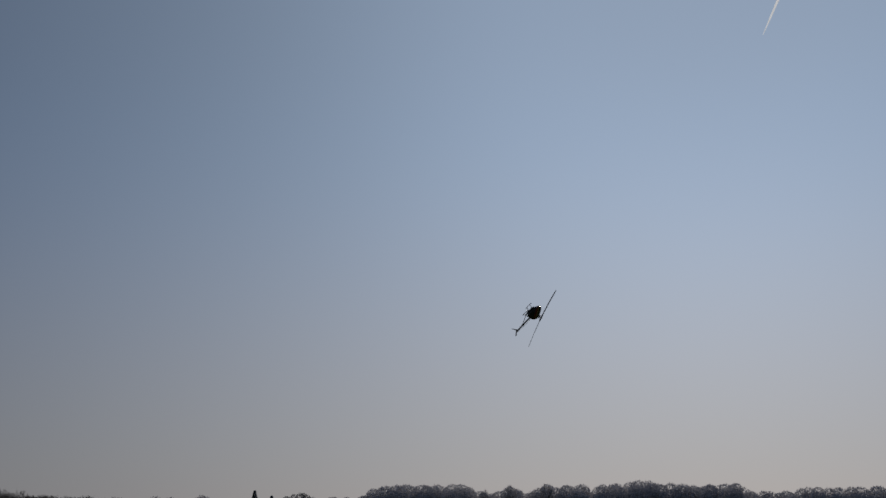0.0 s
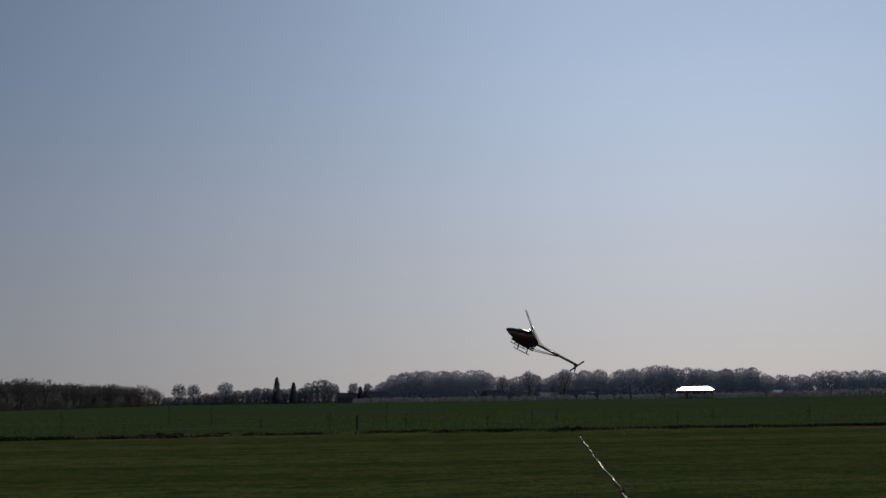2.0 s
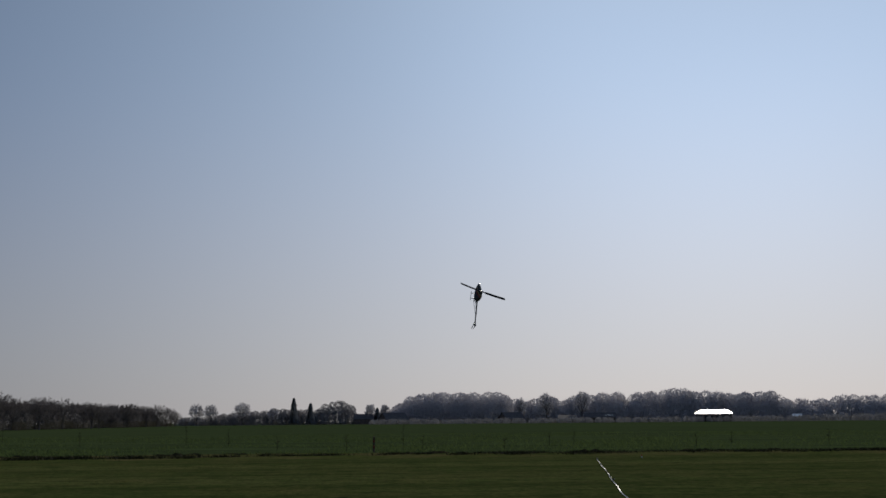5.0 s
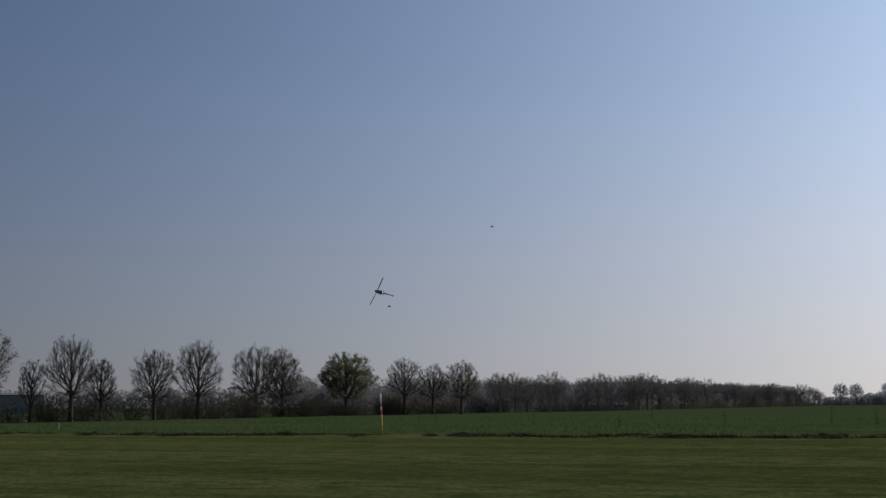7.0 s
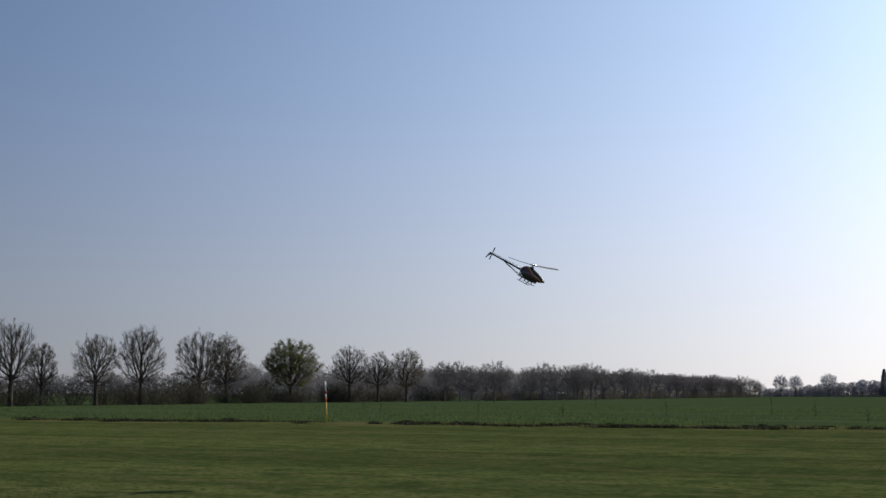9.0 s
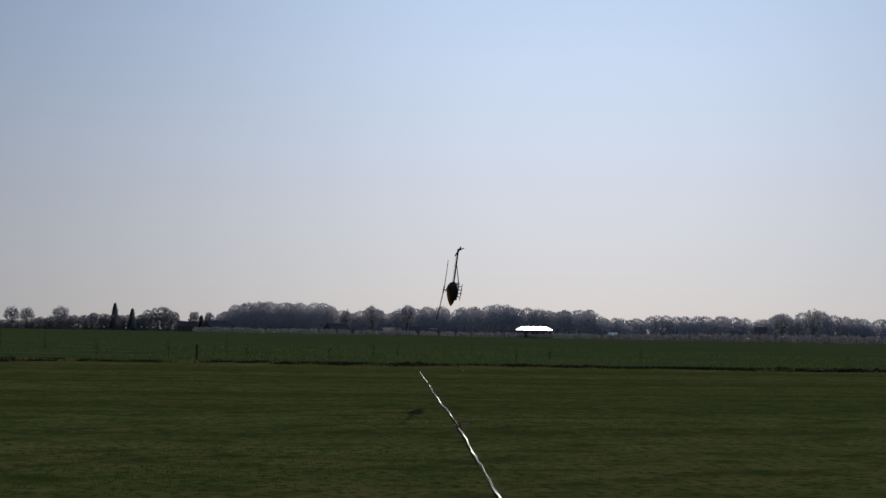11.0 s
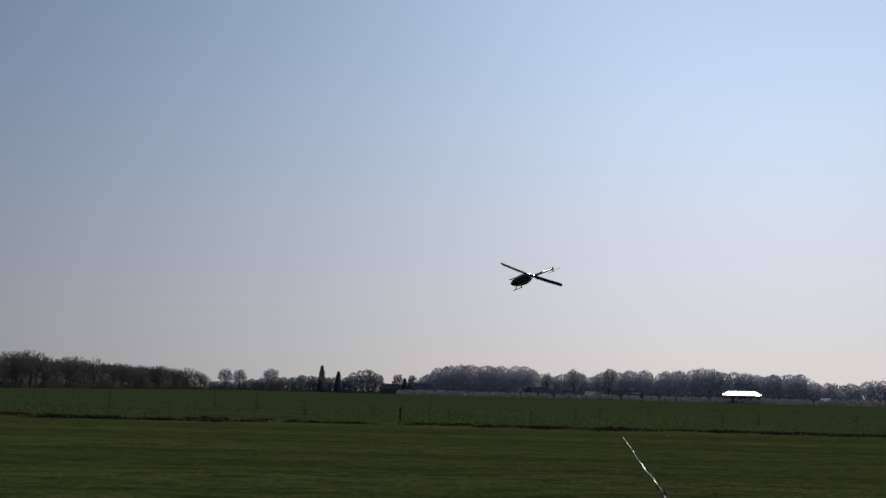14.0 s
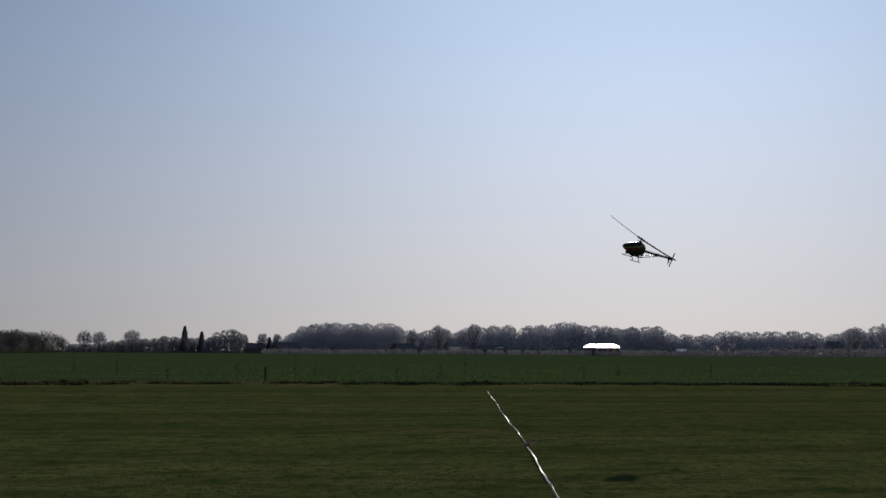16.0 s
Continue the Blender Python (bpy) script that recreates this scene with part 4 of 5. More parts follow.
def weeds():
    rng = random.Random(77)
    spots = [(2.6, 79.4, 1.5), (-12.9, 92.6, 1.7), (-0.9, 71.0, 0.9), (3.6, 74.0, 0.8), (12.5, 83.0, 0.8), (15.0, 88.0, 0.9), (-37.0, 96.0, 1.2), (-19.5, 88.0, 1.1), (-9.0, 85.0, 1.3), (-26.0, 84.0, 0.9),
             (24.0, 80.0, 0.8), (8.0, 70.0, 0.7), (-44.0, 92.0, 1.0), (-31.0, 110.0, 1.3), (19.5, 72.0, 0.8), (-5.0, 74.0, 0.8), (29.0, 76.0, 0.9), (-52.0, 105.0, 1.1)]
    for x, y, h in spots:
        t = tagged(new("weed_stalk"), "tall dry brown weed stalk in the crop", "weed", "weed stalks")
        bm = bmesh.new()
        tube_bm(bm, [(0, 0, -0.05), (rng.uniform(-0.05, 0.05), 0, h * 0.5), (rng.uniform(-0.1, 0.1), 0, h)], [0.016, 0.012, 0.006], 5)
        part("stem", bm, TUFT, t)
        bm = bmesh.new()
        for k in range(11):
            z = h * rng.uniform(0.15, 1.0)
            a = rng.uniform(0, 6.28)
            l = rng.uniform(0.08, 0.22) * (1.2 - 0.6 * z / h)
            tube_bm(bm, [(0, 0, z), (math.cos(a) * l, math.sin(a) * l, z + l * 0.8)], [0.008, 0.012], 4)
        part("seed_heads", bm, TUFT, t)
        t.location = (x, y, 0)


markers()
TAPE_PIECES = tape_line()
weeds()


# ---- the model helicopter: x ahead, z up, origin in the fuselage below the mast ----
def helicopter():
    heli = tagged(new("model_helicopter"), "black model helicopter with red and cream canopy stripes, flying aerobatics", "helicopter")
    # canopy: rings along x of half width, top and bottom
    bm = bmesh.new()
    prof = [(0.372, 0.004, 0.004, -0.008), (0.355, 0.019, 0.020, -0.024), (0.315, 0.038, 0.042, -0.044), (0.25, 0.060, 0.068, -0.066), (0.18, 0.077, 0.093, -0.084), (0.10, 0.089, 0.114, -0.097),
            (0.02, 0.096, 0.130, -0.104), (-0.05, 0.096, 0.136, -0.104), (-0.11, 0.087, 0.126, -0.094), (-0.165, 0.064, 0.096, -0.070), (-0.205, 0.038, 0.056, -0.042), (-0.222, 0.020, 0.028, -0.022)]
    rings = []
    for x, w, t, b in prof:
        ring = []
        for k in range(20):
            a = 2 * math.pi * k / 20
            c, s = math.cos(a), math.sin(a)
            yy = w * (abs(c) ** 0.85) * (1 if c > 0 else -1)
            zz = (t if s > 0 else -b) * (abs(s) ** 0.9) * (1 if s > 0 else -1)
            ring.append(bm.verts.new((x, yy, zz)))
        rings.append(ring)
    for a, b in zip(rings, rings[1:]):
        for k in range(20):
            bm.faces.new((a[k], b[k], b[(k + 1) % 20], a[(k + 1) % 20]))
    bm.faces.new(rings[0])
    bm.faces.new(rings[-1][::-1])
    bmesh.ops.recalc_face_normals(bm, faces=bm.faces)
    smooth(part("canopy", bm, CANOPY, heli, "glossy black canopy with red and cream stripes"))
    # carbon side frames with lightening holes left between plates
    for sy in (-1, 1):
        bm = bmesh.new()
        y0, y1 = sorted((sy * 0.030, sy * 0.034))
        for x0, x1, z0, z1 in ((-0.20, 0.12, -0.125, -0.105), (-0.20, 0.12, -0.085, -0.065), (-0.20, -0.185, -0.105, -0.04), (-0.125, -0.105, -0.105, -0.06), (-0.04, -0.02, -0.105, -0.06), (0.05, 0.07, -0.105, -0.06), (0.105, 0.12, -0.105, -0.06)):
            box_bm(bm, x0, x1, y0, y1, z0, z1)
        part("side_frame", bm, CARBON, heli, "carbon side frame with openings")
    smooth(part("battery", boxed(-0.02, 0.20, -0.024, 0.024, -0.115, -0.07, 0.006), CARBON, heli))
    smooth(part("tail_boom", tube([(-0.17, 0, 0.0), (-0.985, 0, 0.0)], [0.0185, 0.0165], 14), CARBON, heli, "round carbon tail boom"))
    for sy in (-1, 1):
        part("boom_support", tube([(-0.17, sy * 0.040, -0.115), (-0.62, sy * 0.010, -0.018)], 0.0058, 8), CARBON, heli, "thin carbon boom support rod")
    part("support_clamp", tube([(-0.635, 0, 0), (-0.605, 0, 0)], 0.024, 12), ALU, heli)
    part("pushrod", tube([(-0.15, 0.02, 0.035), (-0.95, 0.022, 0.026)], 0.003, 6), CARBON, heli)
    part("tail_case", boxed(-1.01, -0.955, -0.022, 0.022, -0.022, 0.022, 0.005), ALU, heli, "alloy tail gear case")
    bm = bmesh.new()
    out = [(-0.965, 0.018), (-1.005, 0.018), (-1.03, -0.05), (-1.058, -0.12), (-1.043, -0.126), (-1.0, -0.06), (-0.962, -0.018)]
    lo = [bm.verts.new((x, -0.032, z)) for x, z in out]
    up = [bm.verts.new((x, -0.029, z)) for x, z in out]
    bm.faces.new(lo)
    bm.faces.new(up[::-1])
    for k in range(len(out)):
        bm.faces.new((lo[k], up[k], up[(k + 1) % len(out)], lo[(k + 1) % len(out)]))
    bmesh.ops.recalc_face_normals(bm, faces=bm.faces)
    part("tail_fin", bm, CARBON, heli, "flat carbon tail fin")
    # landing gear
    for sy in (-1, 1):
        part("skid", tube([(0.145, sy * 0.10, -0.172), (0.12, sy * 0.10, -0.185), (-0.15, sy * 0.10, -0.185)], 0.0065, 8), CARBON, heli, "thin landing skid tube")
    for x in (0.075, -0.095):
        pts = [(x, -0.10, -0.185), (x, -0.092, -0.16), (x, -0.055, -0.125), (x, 0, -0.118), (x, 0.055, -0.125), (x, 0.092, -0.16), (x, 0.10, -0.185)]
        part("skid_strut", tube(pts, 0.011, 6, 0.5), CARBON, heli, "curved landing gear strut")
    # mast, swashplate
    part("mast", tube([(0, 0, 0.06), (0, 0, 0.2)], 0.0075, 10), ALU, heli)
    part("swashplate", lathe([(0.015, 0.138), (0.042, 0.138), (0.042, 0.150), (0.02, 0.154), (0.02, 0.16)], 18), ALU, heli, "alloy swashplate round the mast")
    # main rotor
    rotor = part("main_rotor", lathe([(0.012, -0.022), (0.02, -0.02), (0.02, 0.014), (0.012, 0.02)], 16), ALU, heli, "two-bladed main rotor head")
    for s in (1, -1):
        part("blade_grip", tube([(s * 0.015, 0, 0), (s * 0.05, 0, 0), (s * 0.095, 0, 0)], [0.012, 0.017, 0.014], 10), ALU, rotor, "alloy blade grip")
        bm = bmesh.new()
        secs = [(0.085, 0.016, 0.014, 0.0), (0.13, 0.030, 0.013, 0.0), (0.45, 0.031, 0.010, 0.010), (0.74, 0.030, 0.009, 0.028), (0.775, 0.026, 0.006, 0.031), (0.79, 0.010, 0.003, 0.032)]
        tilt = math.tan(radians(12))
        prev = None
        for x, c, th, z in secs:
            ring = [bm.verts.new((s * x, s * c * k, z + c * k * tilt + th * q)) for k, q in ((0.95, 0), (0.5, 0.5), (-0.3, 0.5), (-1.05, 0), (-0.3, -0.5), (0.5, -0.5))]
            if prev:
                for k in range(6):
                    bm.faces.new((prev[k], prev[(k + 1) % 6], ring[(k + 1) % 6], ring[k]))
            else:
                bm.faces.new(ring)
            prev = ring
        bm.faces.new(prev[::-1])
        bmesh.ops.recalc_face_normals(bm, faces=bm.faces)
        part("blade", bm, BLADE_BLACK, rotor, "long black main rotor blade")
        part("pitch_link", tube([(s * 0.05, s * 0.03, 0.0), (s * 0.012, s * 0.04, -0.046)], 0.003, 6), ALU, rotor)
    rotor.location = (0, 0, 0.195)
    tail = part("tail_rotor", tube([(0, -0.014, 0), (0, 0.014, 0)], 0.011, 12), ALU, heli, "two-bladed tail rotor hub")
    for s in (1, -1):
        bm = bmesh.new()
        secs = [(0.012, 0.008, 0.007), (0.04, 0.014, 0.005), (0.125, 0.0135, 0.003), (0.138, 0.006, 0.002)]
        prev = None
        for x, c, th in secs:
            ring = [bm.verts.new((s * x, -th / 2, c)), bm.verts.new((s * x, th / 2, c * 0.4)), bm.verts.new((s * x, th / 2, -c)), bm.verts.new((s * x, -th / 2, -c * 0.6))]
            if prev:
                for k in range(4):
                    bm.faces.new((prev[k], prev[(k + 1) % 4], ring[(k + 1) % 4], ring[k]))
            else:
                bm.faces.new(ring)
            prev = ring
        bm.faces.new(prev[::-1])
        bmesh.ops.recalc_face_normals(bm, faces=bm.faces)
        part("tail_blade", bm, BLADE_BLACK, tail, "short tail rotor blade")
    tail.location = (-0.985, 0.045, 0.0)
    part("tail_shaft", tube([(-0.985, 0.01, 0), (-0.985, 0.045, 0)], 0.006, 8), ALU, heli)
    return heli, rotor, tail


# a large model: its shadow on the grass tells how far off it flies
HELI_SIZE = 1.2
HELI, ROTOR, TAIL = helicopter()
HELI.scale = (HELI_SIZE, HELI_SIZE, HELI_SIZE)


def bird():
    b = tagged(new("bird"), "small dark bird gliding over the field", "bird", "birds")
    smooth(part("body", tube([(0.07, 0, 0), (0.05, 0, 0.005), (0.0, 0, 0.005), (-0.05, 0, 0), (-0.085, 0, 0)], [0.003, 0.014, 0.02, 0.012, 0.004], 10), BIRD, b))
    for s in (-1, 1):
        bm = bmesh.new()
        pts = [(0.03, 0.015), (0.035, 0.08), (0.0, 0.16), (-0.015, 0.15), (-0.02, 0.08), (-0.025, 0.015)]
        lo = [bm.verts.new((x, s * y, 0.25 * y)) for x, y in pts]
        up = [bm.verts.new((x, s * y, 0.25 * y + 0.004)) for x, y in pts]
        bm.faces.new(lo)
        bm.faces.new(up[::-1])
        for k in range(6):
            bm.faces.new((lo[k], up[k], up[(k + 1) % 6], lo[(k + 1) % 6]))
        bmesh.ops.recalc_face_normals(bm, faces=bm.faces)
        part("wing", bm, BIRD, b)
    return b


BIRDS = [bird() for _ in range(2)]


def contrail():
    a, b = [Vector((-math.sin(radians(az)) * math.cos(radians(el)), math.cos(radians(az)) * math.cos(radians(el)), math.sin(radians(el)))) * 4200 for az, el in ((-22.9, 24.6), (-20.94, 21.1))]
    side = (b - a).cross(a).normalized()
    pts = [(a, 6.0), (a.lerp(b, 0.4), 5.0), (a.lerp(b, 0.75), 3.0), (b, 0.8)]
    verts = [p + side * w * k for p, w in pts for k in (-1, 1)]
    part_ob = part("contrail", mesh("contrail", verts, [(2 * k, 2 * k + 1, 2 * k + 3, 2 * k + 2) for k in range(3)], CONTRAIL), None)
    tagged(part_ob, "thin white aircraft trail high in the sky", "contrail")


contrail()


# ---- motion of things ----
def spin_rows(keys, place_of, axis, rate):
    """Rows for a spinning part: it turns through every azimuth in keys, each taken modulo half a turn."""
    rows = []
    for (t0, a0), (t1, a1) in zip(keys, keys[1:]):
        n = frame(t1) - frame(t0)
        d = (a1 - a0) % 180
        while d < rate * n - 90:
            d += 180
        for k in range(n):
            rows.append((t0 + k / FPS, a0 + d * k / n))
        if (t1, a1) != keys[-1]:
            keys[keys.index((t1, a1))] = (t1, a1)
    rows.append((keys[-1][0], keys[-1][1]))
    # keep the turn continuous
    out, last = [], None
    for t, a in rows:
        if last is not None:
            while a < last - 1e-6:
                a += 180
            while a - last > 180:
                a -= 180
        last = a
        out.append((t, Matrix.Translation(place_of) @ Matrix.Rotation(radians(a), 4, axis)))
    return out


def motions():
    rows = [
        (0.000, (4.66, 27.23, 6.05), (-0.316, 0.726, -0.465, 0.396)),
        (0.100, (4.73, 25.60, 5.45), (-0.328, 0.767, -0.320, 0.449)),
        (0.200, (5.08, 25.62, 5.01), (-0.270, 0.780, -0.233, 0.515)),
        (0.300, (4.86, 24.76, 4.58), (-0.150, 0.749, -0.314, 0.564)),
        (0.400, (4.34, 23.85, 4.04), (0.001, 0.712, -0.383, 0.588)),
        (0.500, (3.65, 22.94, 3.59), (-0.152, 0.569, -0.235, 0.774)),
        (0.600, (3.16, 22.95, 3.10), (-0.215, 0.333, -0.199, 0.896)),
        (0.700, (3.13, 22.50, 2.95), (-0.170, 0.402, -0.327, 0.838)),
        (0.800, (3.70, 22.74, 2.94), (-0.176, 0.647, -0.243, 0.701)),
        (0.900, (4.13, 22.49, 2.80), (-0.101, 0.763, -0.350, 0.534)),
        (1.000, (4.40, 22.76, 2.80), (-0.134, 0.828, -0.294, 0.457)),
        (1.100, (3.91, 21.41, 2.77), (-0.196, 0.700, -0.276, 0.628)),
        (1.200, (3.16, 20.43, 2.79), (-0.157, 0.489, -0.294, 0.806)),
        (1.300, (2.98, 20.34, 2.89), (-0.176, 0.401, -0.235, 0.867)),
        (1.400, (3.17, 20.37, 3.24), (-0.159, 0.298, -0.221, 0.915)),
        (1.500, (3.36, 20.89, 3.48), (-0.142, 0.169, -0.196, 0.955)),
        (1.600, (3.33, 20.84, 3.14), (-0.087, 0.030, -0.189, 0.978)),
        (1.700, (3.22, 20.50, 2.60), (-0.075, -0.016, -0.169, 0.983)),
        (1.800, (2.95, 19.11, 2.09), (-0.177, -0.018, -0.159, 0.971)),
        (1.900, (2.78, 18.65, 2.08), (-0.176, -0.012, -0.118, 0.977)),
        (2.000, (2.80, 19.05, 2.56), (-0.117, 0.246, -0.212, 0.938)),
        (2.100, (2.66, 18.13, 2.78), (-0.184, 0.440, -0.223, 0.850)),
        (2.200, (2.36, 16.67, 2.92), (-0.194, 0.595, -0.327, 0.707)),
        (2.300, (2.50, 16.22, 2.98), (-0.180, 0.692, -0.330, 0.617)),
        (2.400, (3.22, 15.95, 2.93), (-0.147, 0.727, -0.362, 0.565)),
        (2.500, (3.95, 16.15, 2.78), (-0.117, 0.702, -0.390, 0.584)),
        (2.900, (5.42, 16.89, 2.57), (-0.087, 0.897, -0.334, 0.276)),
        (3.000, (5.04, 17.09, 2.94), (-0.132, 0.896, -0.307, 0.292)),
        (3.100, (4.82, 17.62, 3.25), (-0.342, 0.860, -0.170, 0.339)),
        (3.200, (3.94, 16.81, 3.63), (-0.382, 0.868, 0.238, 0.210)),
        (3.300, (3.54, 16.74, 4.03), (-0.443, 0.744, 0.479, 0.147)),
        (3.400, (3.35, 17.73, 4.93), (-0.510, 0.393, 0.742, 0.187)),
        (3.500, (3.69, 19.50, 5.79), (-0.581, 0.086, 0.705, 0.398)),
        (3.633, (4.13, 20.43, 6.40), (-0.283, 0.132, 0.593, 0.742)),
        (3.767, (4.71, 20.75, 6.79), (0.077, 0.149, 0.349, 0.922)),
        (3.900, (5.12, 21.01, 6.79), (0.420, 0.133, 0.028, 0.897)),
        (4.000, (5.40, 21.54, 6.49), (0.305, 0.413, 0.134, 0.848)),
        (4.100, (5.29, 20.93, 6.07), (0.270, 0.544, 0.120, 0.786)),
        (4.200, (5.33, 21.80, 5.64), (0.244, 0.710, 0.138, 0.646)),
        (4.500, (5.09, 24.68, 5.11), (0.292, 0.694, 0.088, 0.653)),
        (4.800, (4.17, 29.57, 4.99), (0.406, 0.636, -0.041, 0.654)),
        (5.100, (2.52, 35.55, 5.14), (0.541, 0.524, -0.215, 0.622)),
        (5.400, (0.09, 41.72, 5.44), (0.649, 0.365, -0.389, 0.542)),
        (5.700, (-3.20, 47.14, 5.73), (0.706, 0.196, -0.523, 0.434)),
        (6.000, (-7.40, 50.90, 5.88), (0.721, 0.063, -0.602, 0.338)),
        (6.300, (-12.57, 52.09, 5.75), (0.720, 0.011, -0.627, 0.297)),
        (6.400, (-15.72, 51.86, 5.58), (0.715, -0.034, -0.576, 0.394)),
        (6.500, (-18.11, 51.32, 5.47), (0.714, 0.041, -0.463, 0.523)),
        (6.600, (-20.16, 52.73, 5.57), (0.625, 0.022, -0.415, 0.661)),
        (6.800, (-24.50, 54.71, 6.59), (0.361, 0.022, -0.513, 0.778)),
        (6.900, (-26.90, 54.98, 7.00), (0.293, -0.007, -0.550, 0.782)),
        (7.000, (-29.48, 55.11, 7.38), (0.193, -0.001, -0.659, 0.727)),
        (7.100, (-32.47, 56.18, 7.82), (0.064, 0.083, -0.675, 0.730)),
        (7.200, (-34.45, 55.57, 8.10), (-0.053, 0.096, -0.705, 0.701)),
        (7.300, (-36.54, 54.85, 8.39), (-0.077, 0.067, -0.676, 0.730)),
        (7.400, (-38.04, 53.58, 8.47), (-0.361, 0.160, -0.590, 0.704)),
        (7.500, (-38.49, 51.34, 8.38), (-0.471, 0.277, -0.621, 0.562)),
        (7.600, (-39.44, 50.65, 8.27), (-0.504, 0.327, -0.669, 0.438)),
        (7.700, (-39.82, 48.59, 8.00), (-0.587, 0.284, -0.603, 0.460)),
        (7.800, (-39.98, 46.62, 7.56), (-0.662, 0.320, -0.591, 0.332)),
        (7.900, (-39.53, 44.67, 7.19), (-0.750, 0.190, -0.540, 0.331)),
        (8.000, (-36.23, 40.47, 6.48), (-0.840, 0.155, -0.468, 0.228)),
        (8.200, (-27.87, 32.26, 5.57), (-0.907, 0.220, -0.335, 0.131)),
        (8.300, (-24.45, 29.48, 5.19), (-0.915, 0.216, -0.313, 0.137)),
        (8.500, (-19.27, 25.75, 4.25), (-0.893, 0.163, -0.375, 0.185)),
        (8.700, (-13.83, 22.78, 3.39), (-0.893, 0.241, -0.343, 0.164)),
        (8.800, (-11.48, 22.76, 3.27), (-0.960, 0.080, -0.221, 0.152)),
        (8.900, (-9.70, 22.78, 3.38), (-0.979, -0.100, -0.128, 0.124)),
        (9.000, (-7.69, 22.75, 3.96), (-0.966, -0.025, -0.241, 0.089)),
        (9.100, (-6.26, 22.26, 4.25), (-0.903, 0.110, -0.337, 0.243)),
        (9.414, (-3.46, 21.95, 4.51), (-0.914, 0.164, -0.325, 0.179)),
        (9.729, (-0.65, 22.60, 4.32), (-0.912, 0.296, -0.284, 0.011)),
        (10.043, (1.93, 23.78, 3.87), (-0.840, 0.452, -0.205, -0.218)),
        (10.357, (4.01, 25.07, 3.31), (-0.677, 0.577, -0.100, -0.445)),
        (10.671, (5.34, 26.02, 2.82), (-0.465, 0.639, 0.007, -0.612)),
        (10.986, (5.65, 26.21, 2.57), (-0.283, 0.648, 0.084, -0.702)),
        (11.300, (4.70, 25.22, 2.72), (-0.208, 0.644, 0.114, -0.727)),
        (11.400, (3.81, 24.30, 2.95), (-0.245, 0.778, 0.156, -0.557)),
        (11.500, (2.83, 24.34, 2.92), (-0.149, 0.867, 0.215, -0.424)),
        (11.600, (1.24, 25.30, 2.70), (-0.085, 0.921, 0.269, -0.270)),
        (11.700, (0.09, 26.03, 2.51), (-0.097, 0.940, 0.216, -0.245)),
        (11.800, (-0.57, 24.80, 2.63), (-0.189, 0.850, 0.361, -0.332)),
        (11.900, (-0.88, 23.79, 2.82), (-0.438, 0.661, 0.443, -0.418)),
        (12.000, (-0.86, 24.16, 2.95), (-0.747, 0.383, 0.353, -0.414)),
        (12.100, (-1.20, 25.94, 3.22), (-0.903, 0.230, 0.221, -0.287)),
        (12.150, (-1.47, 26.67, 3.38), (-0.916, 0.371, 0.141, 0.052)),
        (12.200, (-1.74, 27.28, 3.56), (-0.800, 0.460, 0.040, 0.382)),
        (12.300, (-2.05, 28.20, 3.87), (-0.723, 0.389, 0.182, 0.540)),
        (12.400, (-2.53, 28.68, 4.24), (-0.446, 0.559, 0.181, 0.675)),
        (12.500, (-3.02, 28.57, 4.40), (-0.253, 0.655, -0.013, 0.712)),
        (12.600, (-4.36, 29.64, 4.51), (-0.019, 0.635, 0.091, 0.767)),
        (12.700, (-5.27, 28.40, 4.27), (-0.005, 0.539, 0.252, 0.803)),
        (12.800, (-5.92, 27.46, 4.21), (0.195, 0.473, 0.036, 0.858)),
        (12.900, (-6.42, 28.85, 4.57), (0.263, 0.532, -0.197, 0.781)),
        (13.000, (-5.67, 28.09, 4.70), (0.137, 0.717, -0.211, 0.650)),
        (13.200, (-2.88, 24.34, 4.23), (0.012, 0.877, -0.201, 0.437)),
        (13.500, (0.29, 21.77, 2.42), (-0.194, 0.906, -0.173, 0.334)),
        (13.600, (0.66, 19.91, 2.07), (-0.313, 0.871, -0.197, 0.322)),
        (13.700, (1.39, 18.83, 2.23), (-0.074, 0.903, -0.302, 0.295)),
        (13.800, (1.91, 17.64, 2.55), (0.040, 0.752, -0.538, 0.380)),
        (13.900, (2.92, 21.54, 3.18), (-0.111, 0.489, -0.538, 0.678)),
        (14.000, (2.24, 21.16, 3.62), (-0.422, 0.131, -0.555, 0.705)),
        (14.100, (1.80, 21.88, 3.94), (-0.625, -0.002, -0.518, 0.584)),
        (14.200, (1.55, 21.84, 4.49), (-0.852, -0.069, -0.412, 0.315)),
        (14.300, (1.75, 21.22, 4.82), (-0.898, 0.069, -0.367, 0.234)),
        (14.400, (2.07, 20.58, 5.09), (-0.758, 0.041, -0.368, 0.537)),
        (14.500, (2.16, 20.77, 5.11), (-0.607, -0.079, -0.291, 0.735)),
        (14.600, (1.86, 20.45, 4.52), (-0.381, 0.090, -0.307, 0.867)),
        (14.700, (1.48, 19.17, 3.81), (-0.330, 0.101, -0.084, 0.935)),
        (14.800, (1.08, 18.59, 3.00), (-0.321, 0.125, 0.014, 0.939)),
        (14.900, (0.89, 17.24, 2.61), (-0.380, 0.162, -0.028, 0.910)),
        (15.000, (1.02, 19.10, 2.40), (-0.496, 0.200, -0.120, 0.836)),
        (15.300, (1.48, 23.09, 1.45), (-0.868, -0.047, -0.140, 0.474)),
        (15.350, (1.65, 23.29, 1.40), (-0.873, 0.243, -0.269, 0.326)),
        (15.400, (1.87, 23.26, 1.41), (-0.771, 0.504, -0.365, 0.137)),
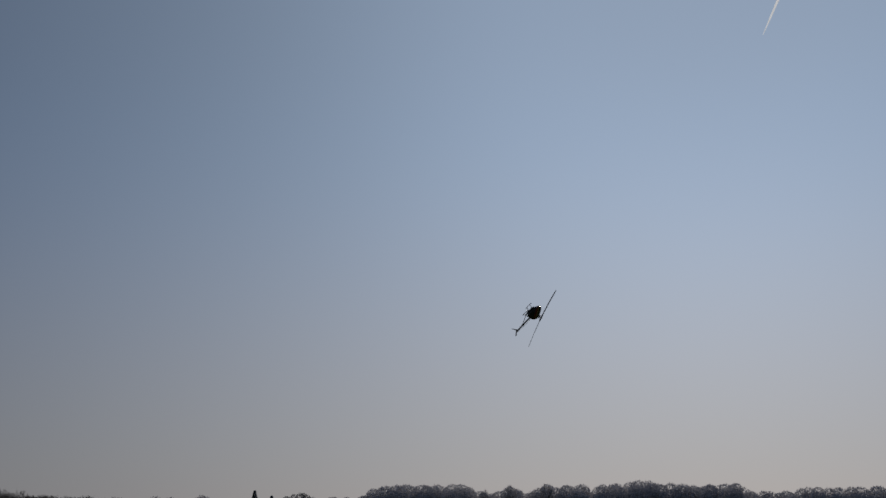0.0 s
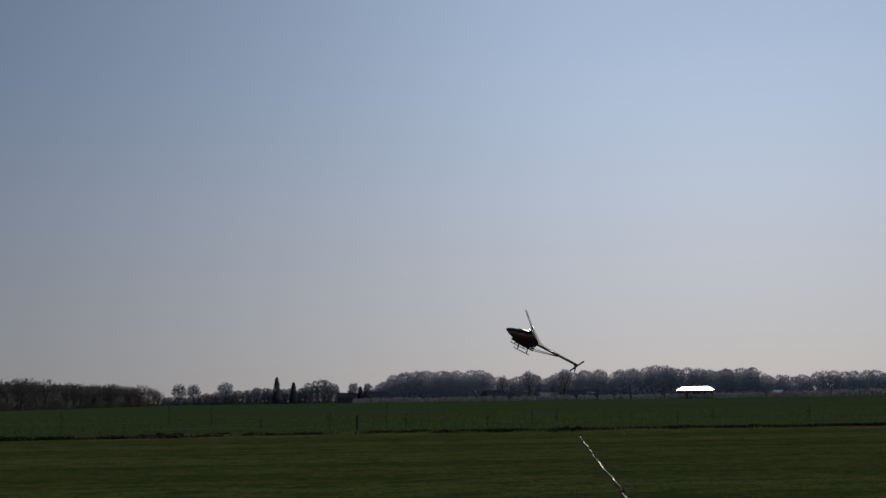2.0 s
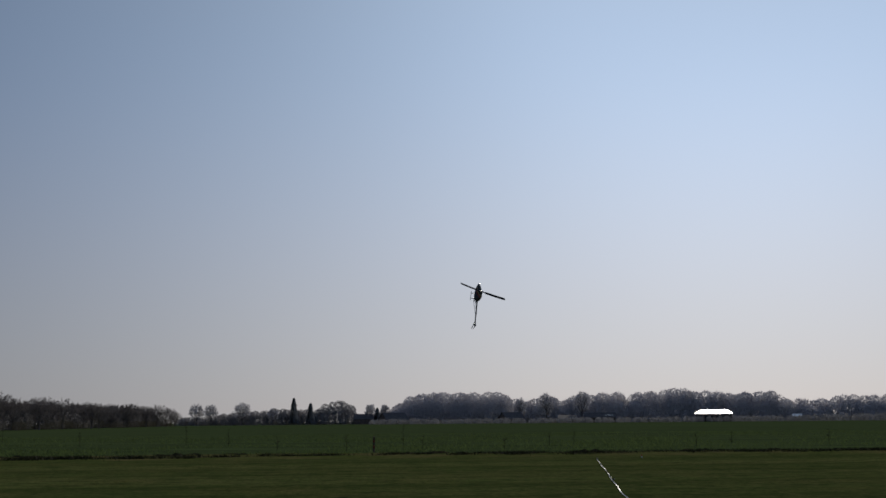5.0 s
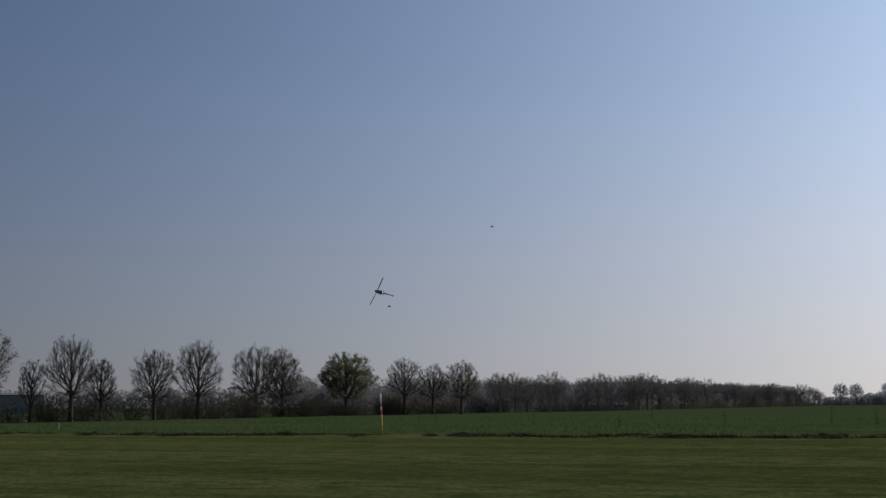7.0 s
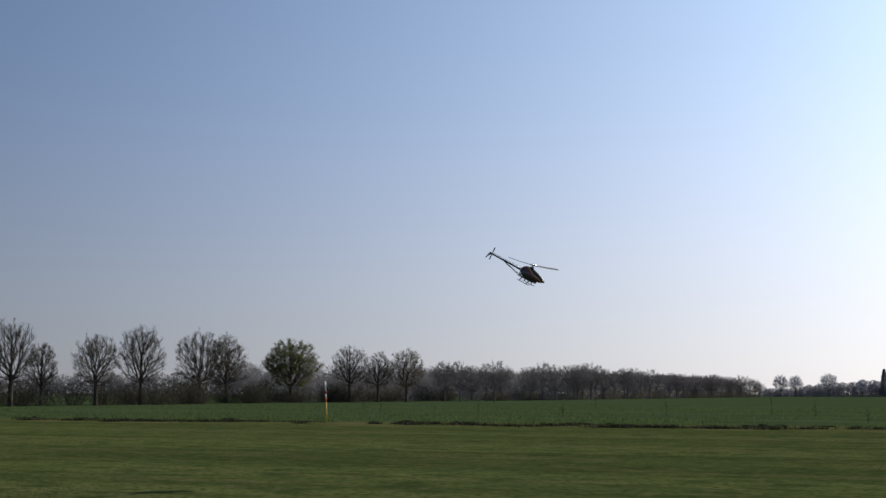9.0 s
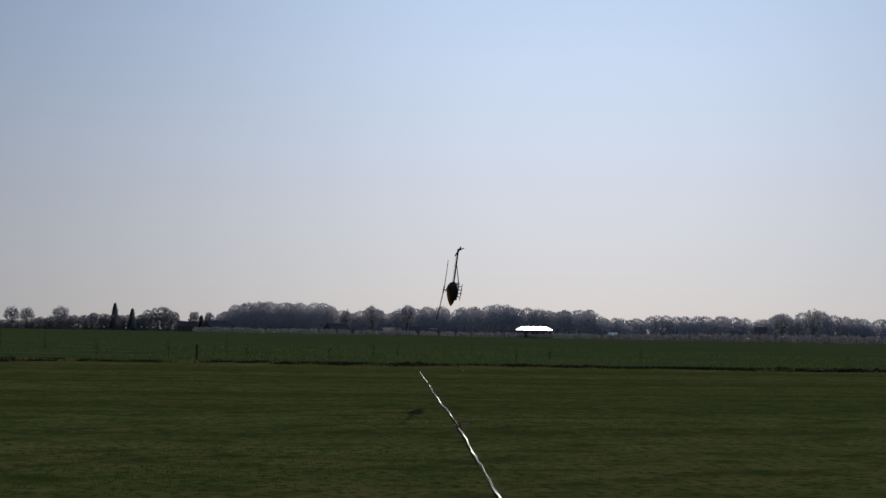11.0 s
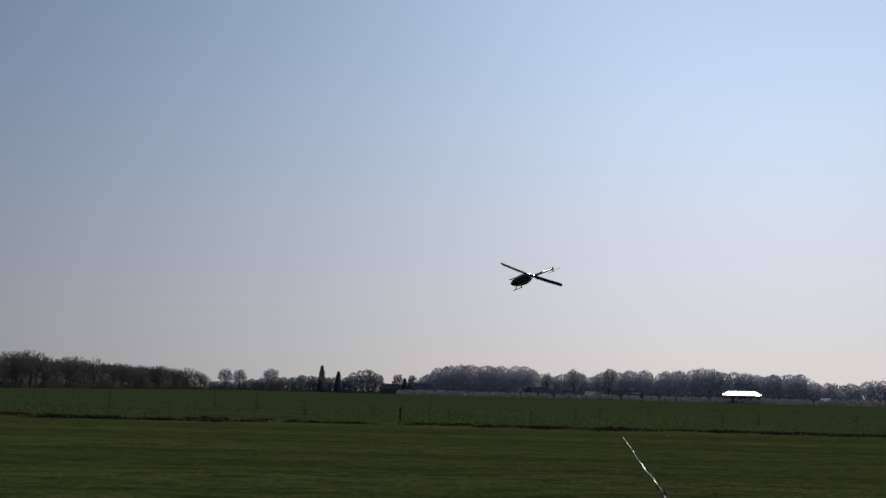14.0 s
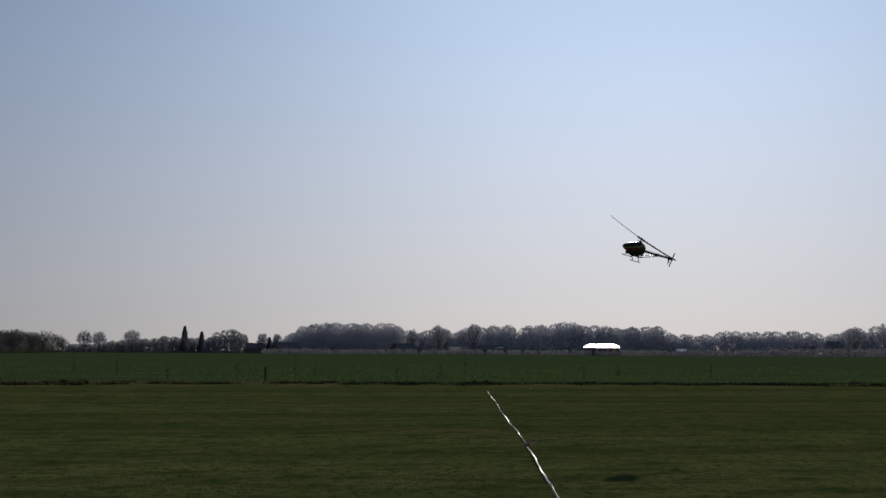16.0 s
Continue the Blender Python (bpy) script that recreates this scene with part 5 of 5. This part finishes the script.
        (15.500, (2.41, 23.05, 1.44), (-0.938, 0.003, -0.310, 0.153)),
        (15.600, (3.60, 23.43, 2.05), (-0.886, -0.178, -0.221, 0.367)),
        (15.700, (4.46, 22.08, 2.45), (-0.806, 0.001, -0.285, 0.518)),
        (15.800, (5.70, 22.41, 2.95), (-0.654, -0.064, -0.279, 0.700)),
        (15.900, (6.17, 21.35, 3.17), (-0.544, 0.042, -0.358, 0.758)),
        (16.000, (6.40, 20.22, 3.41), (-0.277, 0.136, -0.249, 0.918)),
    ]
    eye = Vector(EYE)
    walk(HELI, [(t, Matrix.LocRotScale(eye + (Vector(p) - eye) * HELI_SIZE, Quaternion(q).normalized(), None)) for t, p, q in rows])
    azimuths = [(0, 99), (0.1, 180), (0.2, 34), (0.3, 104), (0.4, 6), (0.5, 5), (0.6, 177), (0.7, 29), (0.8, 113), (0.9, 20), (1, 117), (1.1, 14), (1.2, 105), (1.3, 180), (1.4, 89), (1.5, 128), (1.6, 105), (1.7, 6), (1.8, 37), (1.9, 97), (2, 83), (2.1, 4), (2.2, 86), (2.3, 100), (2.4, 20), (2.5, 99), (2.9, 122), (3, 117), (3.1, 14), (3.2, 52), (3.3, 120), (3.4, 72), (3.5, 111), (3.9, 161), (4, 135), (4.1, 92), (4.2, 76), (6.3, 136), (6.4, 115), (6.5, 83), (6.6, 64), (6.8, 14), (6.9, 127), (7, 76), (7.1, 1), (7.2, 155), (7.3, 82), (7.4, 51), (7.5, 158), (7.6, 130), (7.7, 48), (7.8, 31), (7.9, 140), (8, 149), (8.2, 19), (8.3, 107), (8.5, 123), (8.7, 77), (8.8, 99), (8.9, 111), (9, 80), (9.1, 99), (11.3, 83), (11.4, 57), (11.5, 146), (11.6, 147), (11.7, 78), (11.8, 81), (11.9, 109), (12, 60), (12.1, 103), (12.2, 149), (12.3, 12), (12.4, 173), (12.5, 31), (12.6, 31), (12.7, 79), (12.8, 96), (12.9, 4), (13, 18), (13.2, 26), (13.5, 15), (13.6, 146), (13.7, 113), (13.8, 165), (13.9, 92), (14, 153), (14.1, 101), (14.2, 73), (14.3, 178), (14.4, 2), (14.5, 62), (14.6, 89), (14.7, 85), (14.8, 57), (14.9, 176), (15, 84), (15.3, 69), (15.4, 163), (15.5, 139), (15.6, 46), (15.7, 60), (15.8, 134), (15.9, 111), (16, 95)]
    walk(ROTOR, spin_rows(azimuths, (0, 0, 0.195), "Z", 62))
    walk(TAIL, spin_rows([(0.0, 20), (4.0, 110), (8.0, 60), (12.0, 10), (16.0, 100)], (-0.985, 0.045, 0.0), "Y", 55))
    blow_tape(TAPE_PIECES)
    walk(BIRDS[0], [(0.00, pose(48.56, 71.48, -17.49, 0, 0, -156)), (6.80, pose(-17.00, 41.63, 3.48, 0, 0, -156)), (6.90, pose(-18.64, 40.88, 4.20, 0, 0, -154)), (7.00, pose(-20.84, 39.72, 5.23, 0, 0, -150)), (7.10, pose(-22.89, 38.47, 6.24, 0, 0, -146)), (7.20, pose(-25.57, 36.54, 7.64, 0, 0, -137)), (7.50, pose(-33.29, 28.81, 10.96, 0, 0, -135)), (16.00, pose(-136.17, -74.22, 61.24, 0, 0, -135))])
    walk(BIRDS[1], [(0.00, pose(-10.10, 51.86, -9.62, 0, 0, -144)), (6.70, pose(-16.96, 46.80, 6.33, 0, 0, -144)), (6.80, pose(-17.13, 46.68, 6.93, 0, 0, -154)), (6.90, pose(-18.17, 46.21, 7.56, 0, 0, -153)), (7.00, pose(-19.24, 45.59, 8.80, 0, 0, -140)), (7.50, pose(-27.49, 38.46, 17.93, 0, 0, -139)), (16.00, pose(-93.46, -18.57, 96.98, 0, 0, -139))])


motions()
